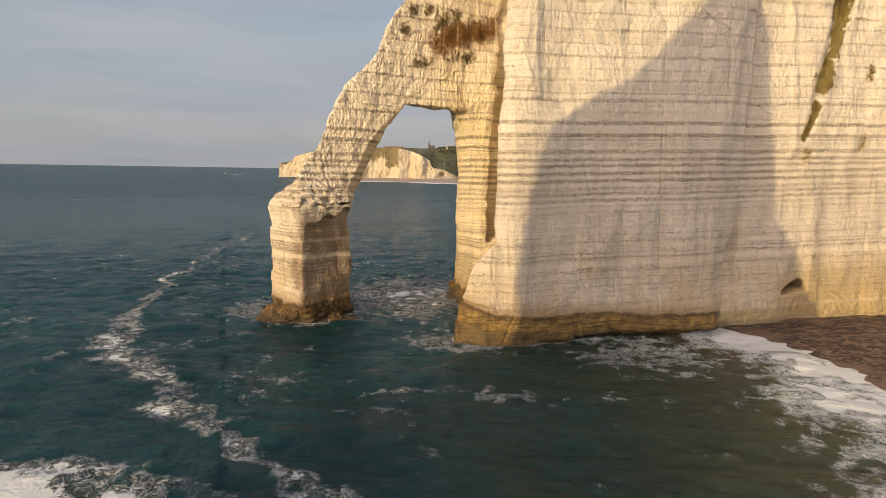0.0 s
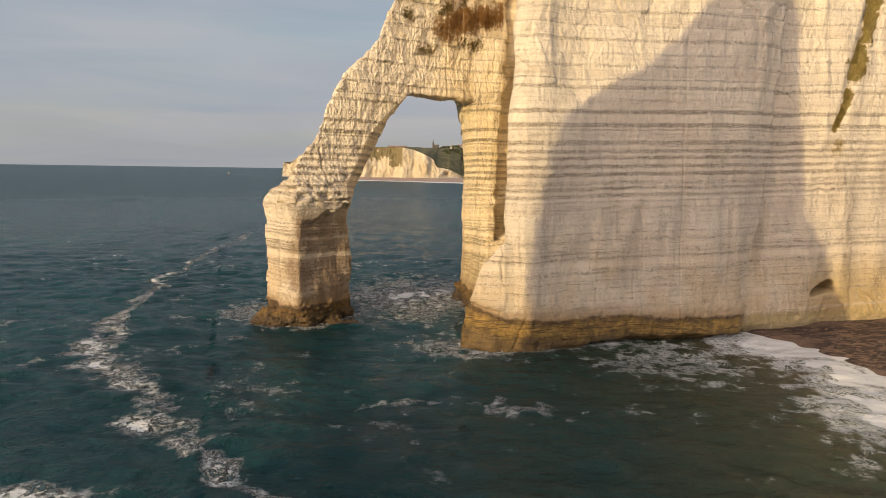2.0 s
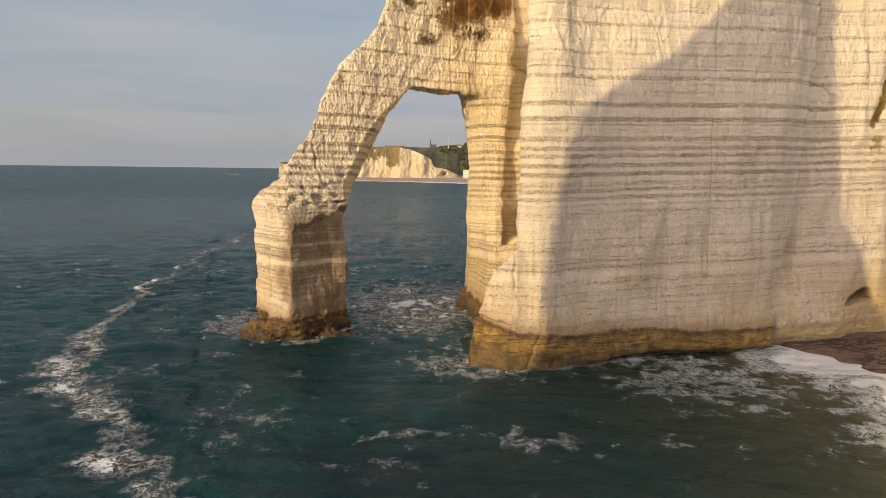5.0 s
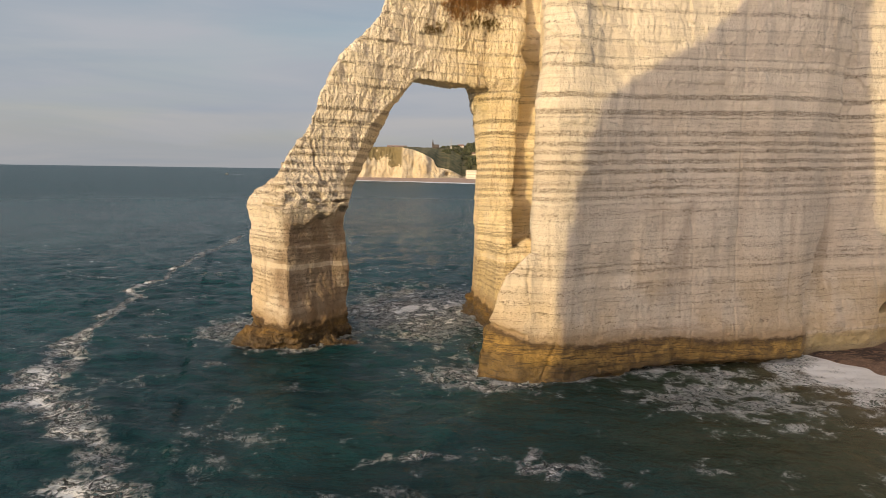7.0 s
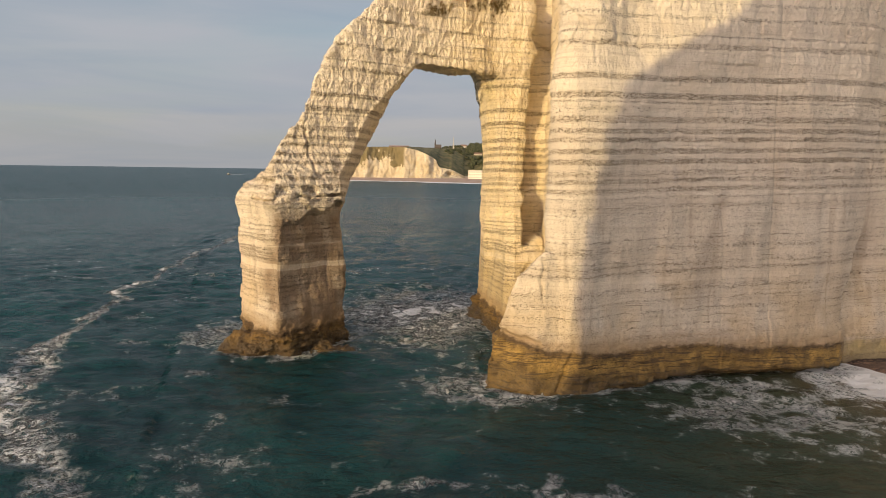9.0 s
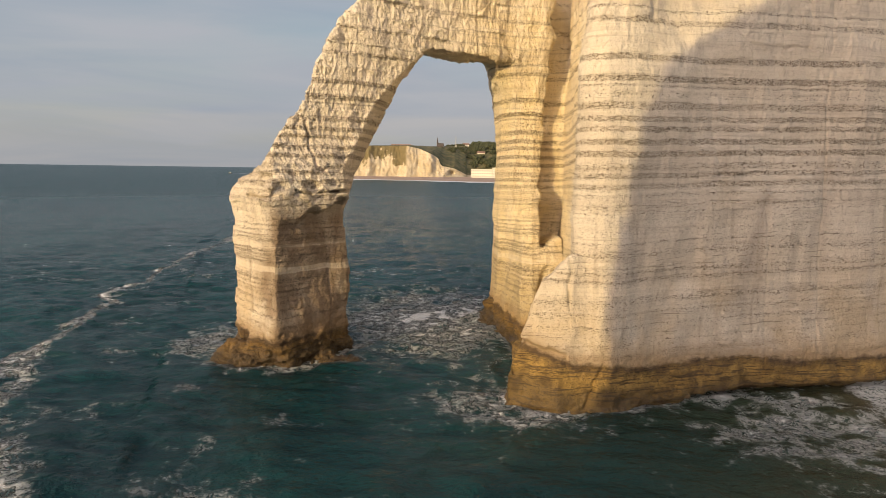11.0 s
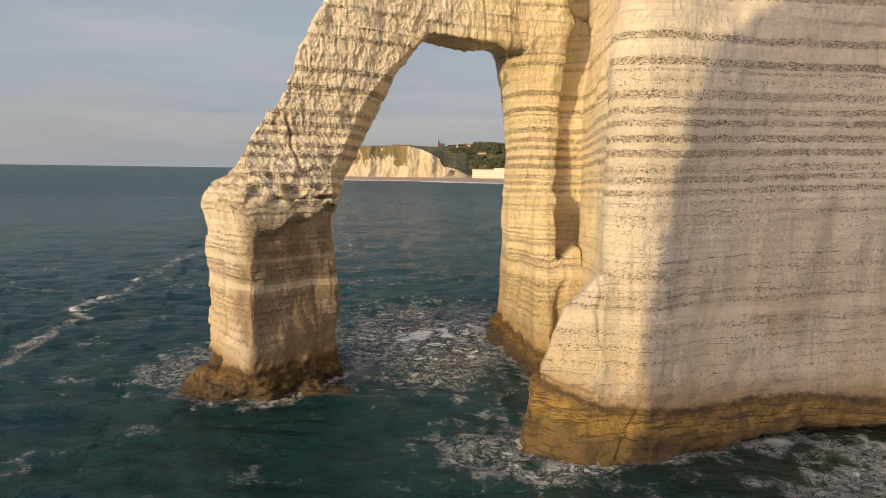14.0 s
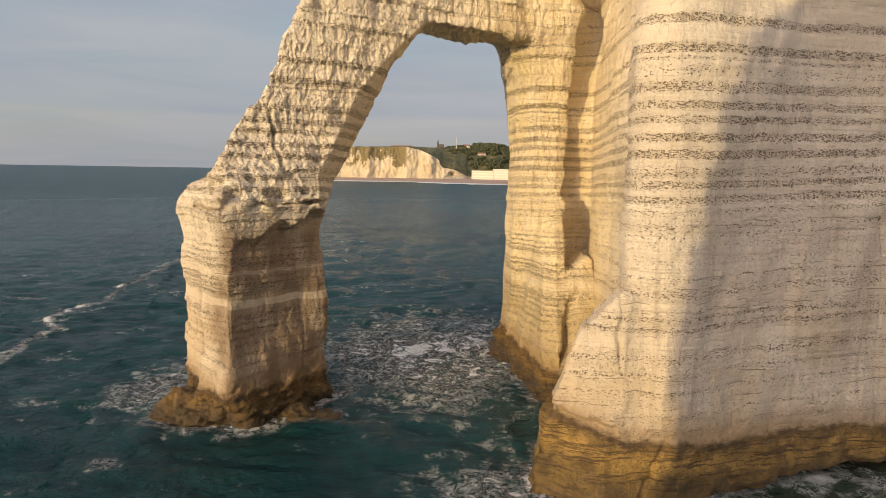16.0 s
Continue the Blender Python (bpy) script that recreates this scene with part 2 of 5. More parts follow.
    stain = n.math("MULTIPLY", stain, n.ramp(z, 48.0, 32.0, 0.35, 1.0))
    c = n.mix(stain, c, (0.84, 0.70, 0.42))
    damp = n.math("MULTIPLY", n.math("MULTIPLY", n.ramp(y, 99.0, 104.0), n.ramp(x, -3.0, 0.0)), n.ramp(n.math("ADD", z, n.math("MULTIPLY", n.noise(0.35, 4.0), 4.0)), 15.0, 8.0))
    c = n.mix(n.math("MULTIPLY", damp, 0.75), c, (0.46, 0.35, 0.17))
    if not crag:
        run = n.math("MULTIPLY", n.attribute("run"), n.ramp(n.noise(0.9, 4.0, 0.6, (1, 1, 0.3)), 0.3, 0.6, 0.35, 1.0))
        c = n.mix(n.math("MULTIPLY", run, 0.6), c, (0.36, 0.31, 0.25))
    # faint bedding lines between the courses
    lines = n.noise(1.0, 3.0, 0.6, (0.12, 0.12, 4.2))
    c = n.mix(n.ramp(lines, 0.53, 0.72, 0.0, 0.30 + 0.08 * crag), c, (0.36, 0.28, 0.20))
    thin = n.ramp(n.noise(1.0, 4.0, 0.65, (0.3, 0.3, 6.5)), 0.6, 0.66)
    thin = n.math("MULTIPLY", thin, n.ramp(n.noise(0.8, 2.0), 0.4, 0.6))
    c = n.mix(n.math("MULTIPLY", thin, 0.4), c, (0.24, 0.18, 0.13))
    z_only = n.add("ShaderNodeCombineXYZ", [("Z", z_bed)]).outputs[0]
    tone = n.add("ShaderNodeTexNoise", [("Vector", z_only)], Scale=0.75, Detail=3.0, Roughness=0.6).outputs["Fac"]
    c = n.mix(n.ramp(tone, 0.46, 0.62, 0.0, 0.22), c, (0.52, 0.43, 0.32))
    c = n.mix(n.ramp(tone, 0.46, 0.34, 0.0, 0.3), c, (0.84, 0.77, 0.64))
    # beds sown with small flints, and hair cracks that follow the bedding
    sown = n.add("ShaderNodeTexNoise", [("Vector", z_only)], Scale=1.9, Detail=3.0, Roughness=0.7).outputs["Fac"]
    bits = n.math("ADD", n.noise(6.0, 3.0, 0.6, (0.9, 0.9, 2.2)), n.math("MULTIPLY", n.math("SUBTRACT", sown, 0.5), 0.42))
    bits = n.math("ADD", bits, n.math("MULTIPLY", n.math("SUBTRACT", patchy, 0.5), 0.15))
    bits = n.math("SUBTRACT", bits, n.math("MULTIPLY", clean, 0.2))
    c = n.mix(n.math("MULTIPLY", n.math("MULTIPLY", clean, n.ramp(n.noise(1.3, 5.0, 0.65), 0.3, 0.55)), 0.5), c, (0.74, 0.65, 0.50))
    bits = n.math("MULTIPLY", n.ramp(bits, 0.61 - 0.015 * crag, 0.65 - 0.02 * crag), n.ramp(z, 24.0, 16.0, 0.3, 1.0))
    c = n.mix(n.math("MULTIPLY", bits, 0.62 + 0.1 * crag), c, (0.17, 0.125, 0.085))
    z_line = n.math("ADD", z_bed, n.math("MULTIPLY", n.noise(0.35, 4.0, 0.6), 0.55))
    hair = n.math("MAXIMUM", n.ramp(n.math("PINGPONG", z_line, 0.83), 0.035, 0.01), n.ramp(n.math("PINGPONG", n.math("ADD", z_line, 0.4), 1.31), 0.03, 0.01))
    hair = n.math("MULTIPLY", hair, n.ramp(n.noise(0.45, 4.0, 0.65, (1, 1, 2.0)), 0.5, 0.58))
    hair = n.math("MULTIPLY", hair, n.ramp(z, 22.0, 15.0, 0.15, 1.0))
    c = n.mix(n.math("MULTIPLY", hair, 0.62), c, (0.14, 0.10, 0.07))
    split = n.math("ABSOLUTE", n.math("SUBTRACT", n.noise(1.0, 4.0, 0.6, (0.36, 0.36, 0.07)), 0.5))
    split = n.math("MULTIPLY", n.ramp(split, 0.009, 0.002), n.ramp(n.noise(0.25, 3.0), 0.52, 0.64))
    c = n.mix(n.math("MULTIPLY", split, 0.22), c, (0.15, 0.11, 0.08))
    if crag:      # brown facet low on the outer leg, grazing-sun shade put into its colour
        leg_brown_shade = n.math("MULTIPLY", n.ramp(z, 18.0, 15.0), n.math("MULTIPLY", n.ramp(x, -12.0, -14.0), n.ramp(n.math("ADD", x, n.math("MULTIPLY", y, 0.72)), 45.2, 46.4)))
        leg_brown_shade = n.math("MULTIPLY", leg_brown_shade, n.ramp(n.noise(0.5, 4.0, 0.6, (1, 1, 0.5)), 0.25, 0.6, 0.5, 0.9))
        c = n.mix(n.math("MULTIPLY", leg_brown_shade, n.math("SUBTRACT", 1.0, n.math("MULTIPLY", clean, 0.8))), c, (0.27, 0.19, 0.12))
    # chalk round the flints is soiled
    c = n.mix(n.math("MULTIPLY", n.ramp(band, 0.2, 0.9), 0.22), c, (0.42, 0.34, 0.23))
    c = n.mix(n.math("MULTIPLY", flint, 0.88), c, n.mix(n.noise(3.0, 2.0), (0.085, 0.062, 0.042), (0.24, 0.18, 0.115)))
    if not crag:
        grass = n.math("ADD", n.attribute("turf"), n.math("MULTIPLY", n.math("SUBTRACT", n.noise(0.8, 6.0, 0.72), 0.5), 3.0))
        c = n.mix(n.math("MULTIPLY", n.ramp(grass, 0.5, 0.62), n.math("GREATER_THAN", n.attribute("turf"), 0.05)), c, n.mix(n.noise(2.0, 4.0), (0.17, 0.135, 0.04), (0.27, 0.21, 0.07)))
    # brown stain that fades upwards over the weed, then the crust itself with a crisp, nearly level edge
    level = n.math("ADD", z, n.math("MULTIPLY", n.math("MAXIMUM", n.math("SUBTRACT", x, 4.0), 0.0), 0.025))
    if not crag:
        level = n.math("SUBTRACT", level, n.ramp(x, 6.4, 2.0, 0.0, 1.5, False))
    rag = n.math("ADD", n.math("MULTIPLY", n.math("SUBTRACT", n.noise(0.16, 3.0, 0.5), 0.5), 1.6), n.math("MULTIPLY", n.math("SUBTRACT", n.noise(1.3, 6.0, 0.7, (1, 1, 1.8)), 0.5), 1.1))
    edge = n.math("ADD", level, rag)
    shelter = n.ramp(n.math("ADD", x, n.math("MULTIPLY", n.noise(0.4, 3.0), 6.0)), 47.0, 42.0)
    fade = n.math("MULTIPLY", n.ramp(edge, tide + 2.2, tide - 0.1), shelter)
    c = n.mix(n.math("MULTIPLY", fade, 0.7), c, (0.30, 0.19, 0.085))
    weed = n.math("MULTIPLY", n.ramp(edge, tide + 0.22, tide - 0.28), shelter)
    crust = n.mix(n.ramp(n.noise(0.7, 5.0, 0.62), 0.36, 0.66), *(((0.27, 0.16, 0.04), (0.085, 0.052, 0.02)) if crag else ((0.40, 0.255, 0.065), (0.17, 0.105, 0.03))))
    crust = n.mix(n.ramp(n.noise(4.5, 5.0, 0.7), 0.53, 0.68, 0.0, 0.55), crust, (0.34, 0.215, 0.05))
    crust = n.mix(n.ramp(n.noise(7.0, 4.0, 0.65, (1, 1, 1.6)), 0.55, 0.62, 0.0, 0.75), crust, (0.04, 0.026, 0.012))
    crust = n.mix(n.ramp(n.noise(1.0, 4.0, 0.65, (0.35, 0.35, 5.0)), 0.53, 0.60, 0.0, 0.75), crust, (0.045, 0.028, 0.014))
    crust = n.mix(n.math("MULTIPLY", n.math("MULTIPLY", n.ramp(edge, tide - 1.1, tide - 0.2), n.ramp(n.noise(0.3, 3.0), 0.4, 0.6, 0.65, 1.0)), 0.85), crust, (0.065, 0.04, 0.022))
    c = n.mix(n.math("MULTIPLY", weed, 0.94), c, crust)
    c = n.mix(n.math("MULTIPLY", n.math("MULTIPLY", hair, weed), 0.8), c, (0.03, 0.02, 0.01))
    wet = n.ramp(edge, 2.6, 0.6)
    c = n.mix(n.math("MULTIPLY", wet, 0.62 + 0.15 * crag), c, (0.05, 0.034, 0.015))
    fine = n.math("ADD", n.math("MULTIPLY", grain, 0.8), n.math("MULTIPLY", n.noise(12.0, 5.0, 0.75), 0.6))
    fine = n.math("ADD", fine, n.math("MULTIPLY", flint, 0.5))
    fine = n.math("ADD", fine, n.math("MULTIPLY", lines, -0.8))
    fine = n.math("SUBTRACT", fine, n.math("MULTIPLY", n.math("ADD", bits, hair), 0.5))
    nrm = n.bump(fine, 0.16 + 0.02 * crag, 0.95)
    nrm = n.bump(n.noise(1.4, 5.0, 0.6, (1, 1, 0.55)), 0.28, 0.6, nrm)
    if crag:
        nrm = n.bump(n.noise(3.6, 6.0, 0.7, (1, 1, 0.7)), 0.15, 0.8, nrm)
    # upright flakes, broken off in steps
    flake = n.voronoi(1.0, "F1", n.scaled(2.2, 2.2, 0.9))
    height = n.ramp(z, 14.0, 20.0, 0.4, 1.0) if crag else n.ramp(z, 22.0, 32.0, 0.1, 0.4)
    nrm = n.bump(n.math("MULTIPLY", flake, height), 0.2, 0.75, nrm)
    rough = n.ramp(edge, 0.6, 2.2, 0.45, 0.92)
    return n.finish(c, rough, nrm)


def plain_material(name, a, b, scale=1.0, rough=0.9, bump=0.0, stretch=(1, 1, 1)):
    n = Nodes(name)
    f = n.noise(scale, 5.0, 0.6, stretch)
    c = n.mix(n.ramp(f, 0.32, 0.68), a, b)
    nrm = n.bump(n.noise(scale * 4, 4.0, 0.6, stretch), bump) if bump else None
    return n.finish(c, rough, nrm)


M_CLIFF = chalk_material("chalk_cliff")
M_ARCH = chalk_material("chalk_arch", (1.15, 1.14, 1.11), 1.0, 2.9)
M_DRY = plain_material("dry_grass", (0.29, 0.16, 0.06), (0.43, 0.26, 0.105), 1.5)
M_TURF = plain_material("turf", (0.10, 0.095, 0.03), (0.19, 0.15, 0.05), 0.6)


def sea_material():
    n = Nodes("sea_water")
    x, y, z = n.xyz()
    murk = n.attribute("murk")
    murk = n.math("ADD", murk, n.math("MULTIPLY", n.math("SUBTRACT", n.noise(0.06, 3.0), 0.5), 0.5))
    deep = n.mix(n.ramp(n.noise(0.035, 3.0, 0.5, (1, 0.5, 1)), 0.35, 0.65), (0.003, 0.028, 0.032), (0.006, 0.047, 0.051))
    c = n.mix(n.ramp(murk, 0.15, 0.6), deep, (0.032, 0.047, 0.029))
    c = n.mix(n.ramp(murk, 0.56, 1.0), c, (0.105, 0.076, 0.042))
    c = n.mix(n.math("MULTIPLY", n.ramp(n.noise(0.26, 5.0, 0.65, (0.8, 1.2, 1)), 0.42, 0.62, 0.0, 0.4), n.ramp(murk, 0.35, 0.0)), c, (0.007, 0.047, 0.052))
    # foam: lace where there is little, closed where there is much
    foam = n.attribute("foam")
    warp = n.add("ShaderNodeTexNoise", [("Vector", n.pos)], Scale=0.7, Detail=3.0)
    shift = n.add("ShaderNodeVectorMath", [(0, n.pos)])
    shift.operation = "MULTIPLY_ADD"
    n.tree.links.new(warp.outputs["Color"], shift.inputs[0])
    shift.inputs[1].default_value = (4.5, 4.5, 0.0)
    n.tree.links.new(n.pos, shift.inputs[2])
    lace = n.voronoi(0.75, "DISTANCE_TO_EDGE", shift.outputs[0])
    lace_small = n.voronoi(1.9, "DISTANCE_TO_EDGE", shift.outputs[0])
    veins = n.math("MAXIMUM", n.ramp(lace, 0.17, 0.0), n.math("MULTIPLY", n.ramp(lace_small, 0.20, 0.0), 0.9))
    tatter = n.noise(0.55, 5.0, 0.65)
    body = n.math("ADD", n.math("MULTIPLY", foam, 1.35), n.math("MULTIPLY", n.math("SUBTRACT", tatter, 0.5), 1.5))
    solid = n.ramp(body, 0.85, 1.3)
    thin = n.math("MULTIPLY", n.ramp(body, 0.2, 0.75), veins)
    fm = n.math("MINIMUM", n.math("ADD", solid, n.math("MULTIPLY", thin, 0.95)), 1.0)
    c = n.mix(n.math("MULTIPLY", n.ramp(body, 0.25, 1.0), 0.5), c, (0.19, 0.28, 0.29))
    c = n.mix(n.math("MULTIPLY", fm, 0.92), c, (0.78, 0.79, 0.78))
    # wind ripples over chop; the finest die out with distance on their own
    calm = n.math("SUBTRACT", 1.0, n.math("MULTIPLY", n.math("MAXIMUM", fm, n.ramp(murk, 0.3, 0.8, 0.0, 0.85)), 0.75))
    chop = n.math("MULTIPLY", n.noise(0.32, 5.0, 0.6, (1.0, 1.25, 1)), calm)
    ripple = n.math("MULTIPLY", n.noise(1.6, 5.0, 0.62, (1.0, 1.15, 1)), calm)
    nrm = n.bump(n.noise(0.075, 4.0, 0.55, (1.0, 1.7, 1)), 5.0, 0.5)
    nrm = n.bump(chop, 1.9, 0.75, nrm)
    nrm = n.bump(ripple, 0.42, 0.85, nrm)
    nrm = n.bump(n.noise(4.2, 4.0, 0.6, (1.0, 1.4, 1)), 0.12, 0.8, nrm)
    nrm = n.bump(n.math("MULTIPLY", fm, n.noise(3.0, 4.0, 0.7)), 0.25, 0.8, nrm)
    rough = n.math("ADD", n.math("ADD", 0.16, n.math("MULTIPLY", n.attribute("open_sea"), 0.16)), n.math("MULTIPLY", fm, 0.6))
    return n.finish(c, rough, nrm, IOR=1.333, **{"Specular IOR Level": 0.24})


M_SEA = sea_material()


def beach_material():
    n = Nodes("shingle")
    pebble = n.voronoi(5.0, "F1")
    weed = n.ramp(n.noise(0.75, 7.0, 0.72, (0.8, 1.25, 1), 1.2), 0.465, 0.51)
    weed = n.math("MULTIPLY", weed, n.ramp(n.noise(0.09, 3.0), 0.35, 0.5, 0.3, 1.0))
    c = n.mix(n.ramp(n.noise(1.6, 4.0), 0.3, 0.7), (0.17, 0.105, 0.07), (0.26, 0.165, 0.11))
    c = n.mix(n.ramp(pebble, 0.1, 0.6, 0.5, 0.0), c, (0.07, 0.045, 0.032))
    c = n.mix(n.math("MULTIPLY", weed, 0.9), c, (0.022, 0.012, 0.010))
    nrm = n.bump(n.math("SUBTRACT", n.math("MULTIPLY", weed, 1.2), pebble), 0.15, 0.9)
    return n.finish(c, 0.75, nrm)


M_BEACH = beach_material()

# ---------------------------------------------------------------- numeric tools


def mesh_from(name, verts, faces, material, smooth=True):
    """A mesh from numpy arrays; faces is (n, 3) or (n, 4)."""
    me = bpy.data.meshes.new(name)
    k = faces.shape[1]
    me.vertices.add(len(verts))
    me.vertices.foreach_set("co", np.ascontiguousarray(verts, dtype=np.float32).ravel())
    me.loops.add(len(faces) * k)
    me.loops.foreach_set("vertex_index", np.ascontiguousarray(faces, dtype=np.int32).ravel())
    me.polygons.add(len(faces))
    me.polygons.foreach_set("loop_start", np.arange(0, len(faces) * k, k, dtype=np.int32))
    me.polygons.foreach_set("use_smooth", np.full(len(faces), smooth, dtype=bool))
    me.update(calc_edges=True)
    me.validate()
    me.materials.append(material)
    return me


def hashed(ix, iy, iz, seed):
    h = (ix.astype(np.uint32) * np.uint32(374761393) + iy.astype(np.uint32) * np.uint32(668265263)
         + iz.astype(np.uint32) * np.uint32(2147483647) + np.uint32((seed * 974711) % 4294967295))
    h = (h ^ (h >> np.uint32(13))) * np.uint32(1274126177)
    h = (h ^ (h >> np.uint32(16))) * np.uint32(2246822519)
    return ((h >> np.uint32(8)) & np.uint32(0xFFFF)).astype(np.float32) / 32767.5 - 1.0


def vnoise(x, y, z, seed=0):
    """Smooth value noise, -1 to 1."""
    x, y, z = np.broadcast_arrays(x, y, z)
    fx, fy, fz = np.floor(x), np.floor(y), np.floor(z)
    ix, iy, iz = (a.astype(np.int64) & 0xFFFFF for a in (fx, fy, fz))
    tx, ty, tz = (a - b for a, b in ((x, fx), (y, fy), (z, fz)))
    tx, ty, tz = (a * a * a * (a * (a * 6 - 15) + 10) for a in (tx, ty, tz))
    out = 0
    for i in (0, 1):
        for j in (0, 1):
            for k in (0, 1):
                wgt = (tx if i else 1 - tx) * (ty if j else 1 - ty) * (tz if k else 1 - tz)
                out = out + wgt * hashed(ix + i, iy + j, iz + k, seed)
    return out


def fbm(x, y, z, octaves=3, seed=0, gain=0.5):
    out, amp, f = 0, 1.0, 1.0
    for o in range(octaves):
        out = out + amp * vnoise(x * f, y * f, z * f, seed + 17 * o)
        amp, f = amp * gain, f * 2.03
    return out


def cracks(x, y, z, seed=0):
    """Broken blocks: 0 in the joints between cells, rising inside them."""
    fx, fy, fz = np.floor(x), np.floor(y), np.floor(z)
    ix, iy, iz = (a.astype(np.int64) & 0xFFFFF for a in (fx, fy, fz))
    tx, ty, tz = x - fx, y - fy, z - fz
    one, two = np.full(x.shape, 9.0), np.full(x.shape, 9.0)
    for i in (-1, 0, 1):
        for j in (-1, 0, 1):
            for k in (-1, 0, 1):
                cx, cy, cz = ix + i, iy + j, iz + k
                d = ((i + 0.5 + 0.45 * hashed(cx, cy, cz, seed) - tx) ** 2 + (j + 0.5 + 0.45 * hashed(cx, cy, cz, seed + 5) - ty) ** 2
                     + (k + 0.5 + 0.45 * hashed(cx, cy, cz, seed + 9) - tz) ** 2)
                two = np.minimum(two, np.maximum(one, d))
                one = np.minimum(one, d)
    return np.sqrt(two) - np.sqrt(one)


def chips(x, y, z, seed=0):
    """Broken facets: every cell is a plane of its own, set back and tilted by chance."""
    fx, fy, fz = np.floor(x), np.floor(y), np.floor(z)
    ix, iy, iz = (a.astype(np.int64) & 0xFFFFF for a in (fx, fy, fz))
    tx, ty, tz = x - fx, y - fy, z - fz
    best = np.full(x.shape, 99.0)
    off = [np.zeros(x.shape) for _ in range(3)]
    cell = [np.zeros(x.shape, dtype=np.int64) for _ in range(3)]
    for i in (-1, 0, 1):
        for j in (-1, 0, 1):
            for k in (-1, 0, 1):
                c = (ix + i, iy + j, iz + k)
                e = [tx - i - 0.5 - 0.45 * hashed(*c, seed), ty - j - 0.5 - 0.45 * hashed(*c, seed + 5), tz - k - 0.5 - 0.45 * hashed(*c, seed + 9)]
                d = e[0] ** 2 + e[1] ** 2 + e[2] ** 2
                near = d < best
                best = np.where(near, d, best)
                for a in range(3):
                    off[a] = np.where(near, e[a], off[a])
                    cell[a] = np.where(near, c[a], cell[a])
    out = 0.55 * hashed(*cell, seed + 13)
    for a in range(3):
        out = out + 0.75 * hashed(*cell, seed + 17 + a) * off[a]
    return out


def curve_of(pairs):
    """A function that runs through (where, value) pairs."""
    a = np.array(pairs, dtype=float)
    return lambda v: np.interp(v, a[:, 0], a[:, 1])


def polygon_distance(x, y, pts):
    """Signed distance to a closed outline in plan, negative inside."""
    best = np.full(np.broadcast(x, y).shape, 1e9)
    inside = np.zeros(best.shape, dtype=bool)
    for (ax, ay), (bx, by) in zip(pts, pts[1:] + pts[:1]):
        ex, ey = bx - ax, by - ay
        t = np.clip(((x - ax) * ex + (y - ay) * ey) / (ex * ex + ey * ey), 0, 1)
        best = np.minimum(best, (x - ax - t * ex) ** 2 + (y - ay - t * ey) ** 2)
        if ay != by:
            inside ^= ((ay > y) != (by > y)) & (x < ex * (y - ay) / ey + ax)
    return np.where(inside, -1, 1) * np.sqrt(best)


def line_distance(x, y, pts):
    best = np.full(x.shape, 1e9)
    for (ax, ay), (bx, by) in zip(pts, pts[1:]):
        ex, ey = bx - ax, by - ay
        t = np.clip(((x - ax) * ex + (y - ay) * ey) / (ex * ex + ey * ey), 0, 1)
        best = np.minimum(best, np.hypot(x - ax - t * ex, y - ay - t * ey))
    return best


def rounded(pts, times=2):
    """A closed outline with its corners cut and cut again."""
    for _ in range(times):
        pts = [q for (ax, ay), (bx, by) in zip(pts, pts[1:] + pts[:1]) for q in ((0.75 * ax + 0.25 * bx, 0.75 * ay + 0.25 * by), (0.25 * ax + 0.75 * bx, 0.25 * ay + 0.75 * by))]
    return pts


def smin(a, b, k):
    h = np.clip(0.5 + 0.5 * (b - a) / k, 0, 1)
    return b + (a - b) * h - k * h * (1 - h)


def smax(a, b, k):
    return -smin(-a, -b, k)


def surface_nets(f, origin, h):
    """Quads of the zero surface of a grid of distances."""
    s = f < 0
    cells = np.zeros(tuple(n - 1 for n in f.shape), dtype=np.int8)
    corner = [(i, j, k) for i in (0, 1) for j in (0, 1) for k in (0, 1)]
    nx, ny, nz = cells.shape
    for i, j, k in corner:
        cells += s[i:nx + i, j:ny + j, k:nz + k]
    act = np.argwhere((cells > 0) & (cells < 8))
    index = np.full(cells.shape, -1, dtype=np.int64)
    index[tuple(act.T)] = np.arange(len(act))
    val = np.stack([f[act[:, 0] + i, act[:, 1] + j, act[:, 2] + k] for i, j, k in corner], 1)
    cpos = np.array(corner, dtype=float)
    total, count = np.zeros((len(act), 3)), np.zeros(len(act))
    for a in range(8):
        for b in range(a + 1, 8):
            if np.abs(cpos[a] - cpos[b]).sum() == 1:
                va, vb = val[:, a], val[:, b]
                hit = (va < 0) != (vb < 0)
                t = np.where(hit, va / np.where(hit, va - vb, 1), 0)
                total += np.where(hit[:, None], cpos[a] + t[:, None] * (cpos[b] - cpos[a]), 0)
                count += hit
    verts = (act + total / count[:, None]) * h + np.array(origin)
    quads = []
    for axis in range(3):
        o1, o2 = [(1, 2), (2, 0), (0, 1)][axis]
        lo = [slice(1, -1)] * 3
        lo[axis] = slice(0, -1)
        hi = list(lo)
        hi[axis] = slice(1, None)
        cross = s[tuple(lo)] != s[tuple(hi)]
        pos = np.argwhere(cross)
        for a in range(3):
            if a != axis:
                pos[:, a] += 1
        flip = s[tuple(pos.T)]
        ring = []
        for d1, d2 in ((0, 0), (-1, 0), (-1, -1), (0, -1)):
            q = pos.copy()
            q[:, o1] += d1
            q[:, o2] += d2
            ring.append(index[tuple(q.T)])
        ring = np.stack(ring, 1)
        ring[~flip] = ring[~flip][:, ::-1]
        quads.append(ring)
    return verts, np.concatenate(quads)


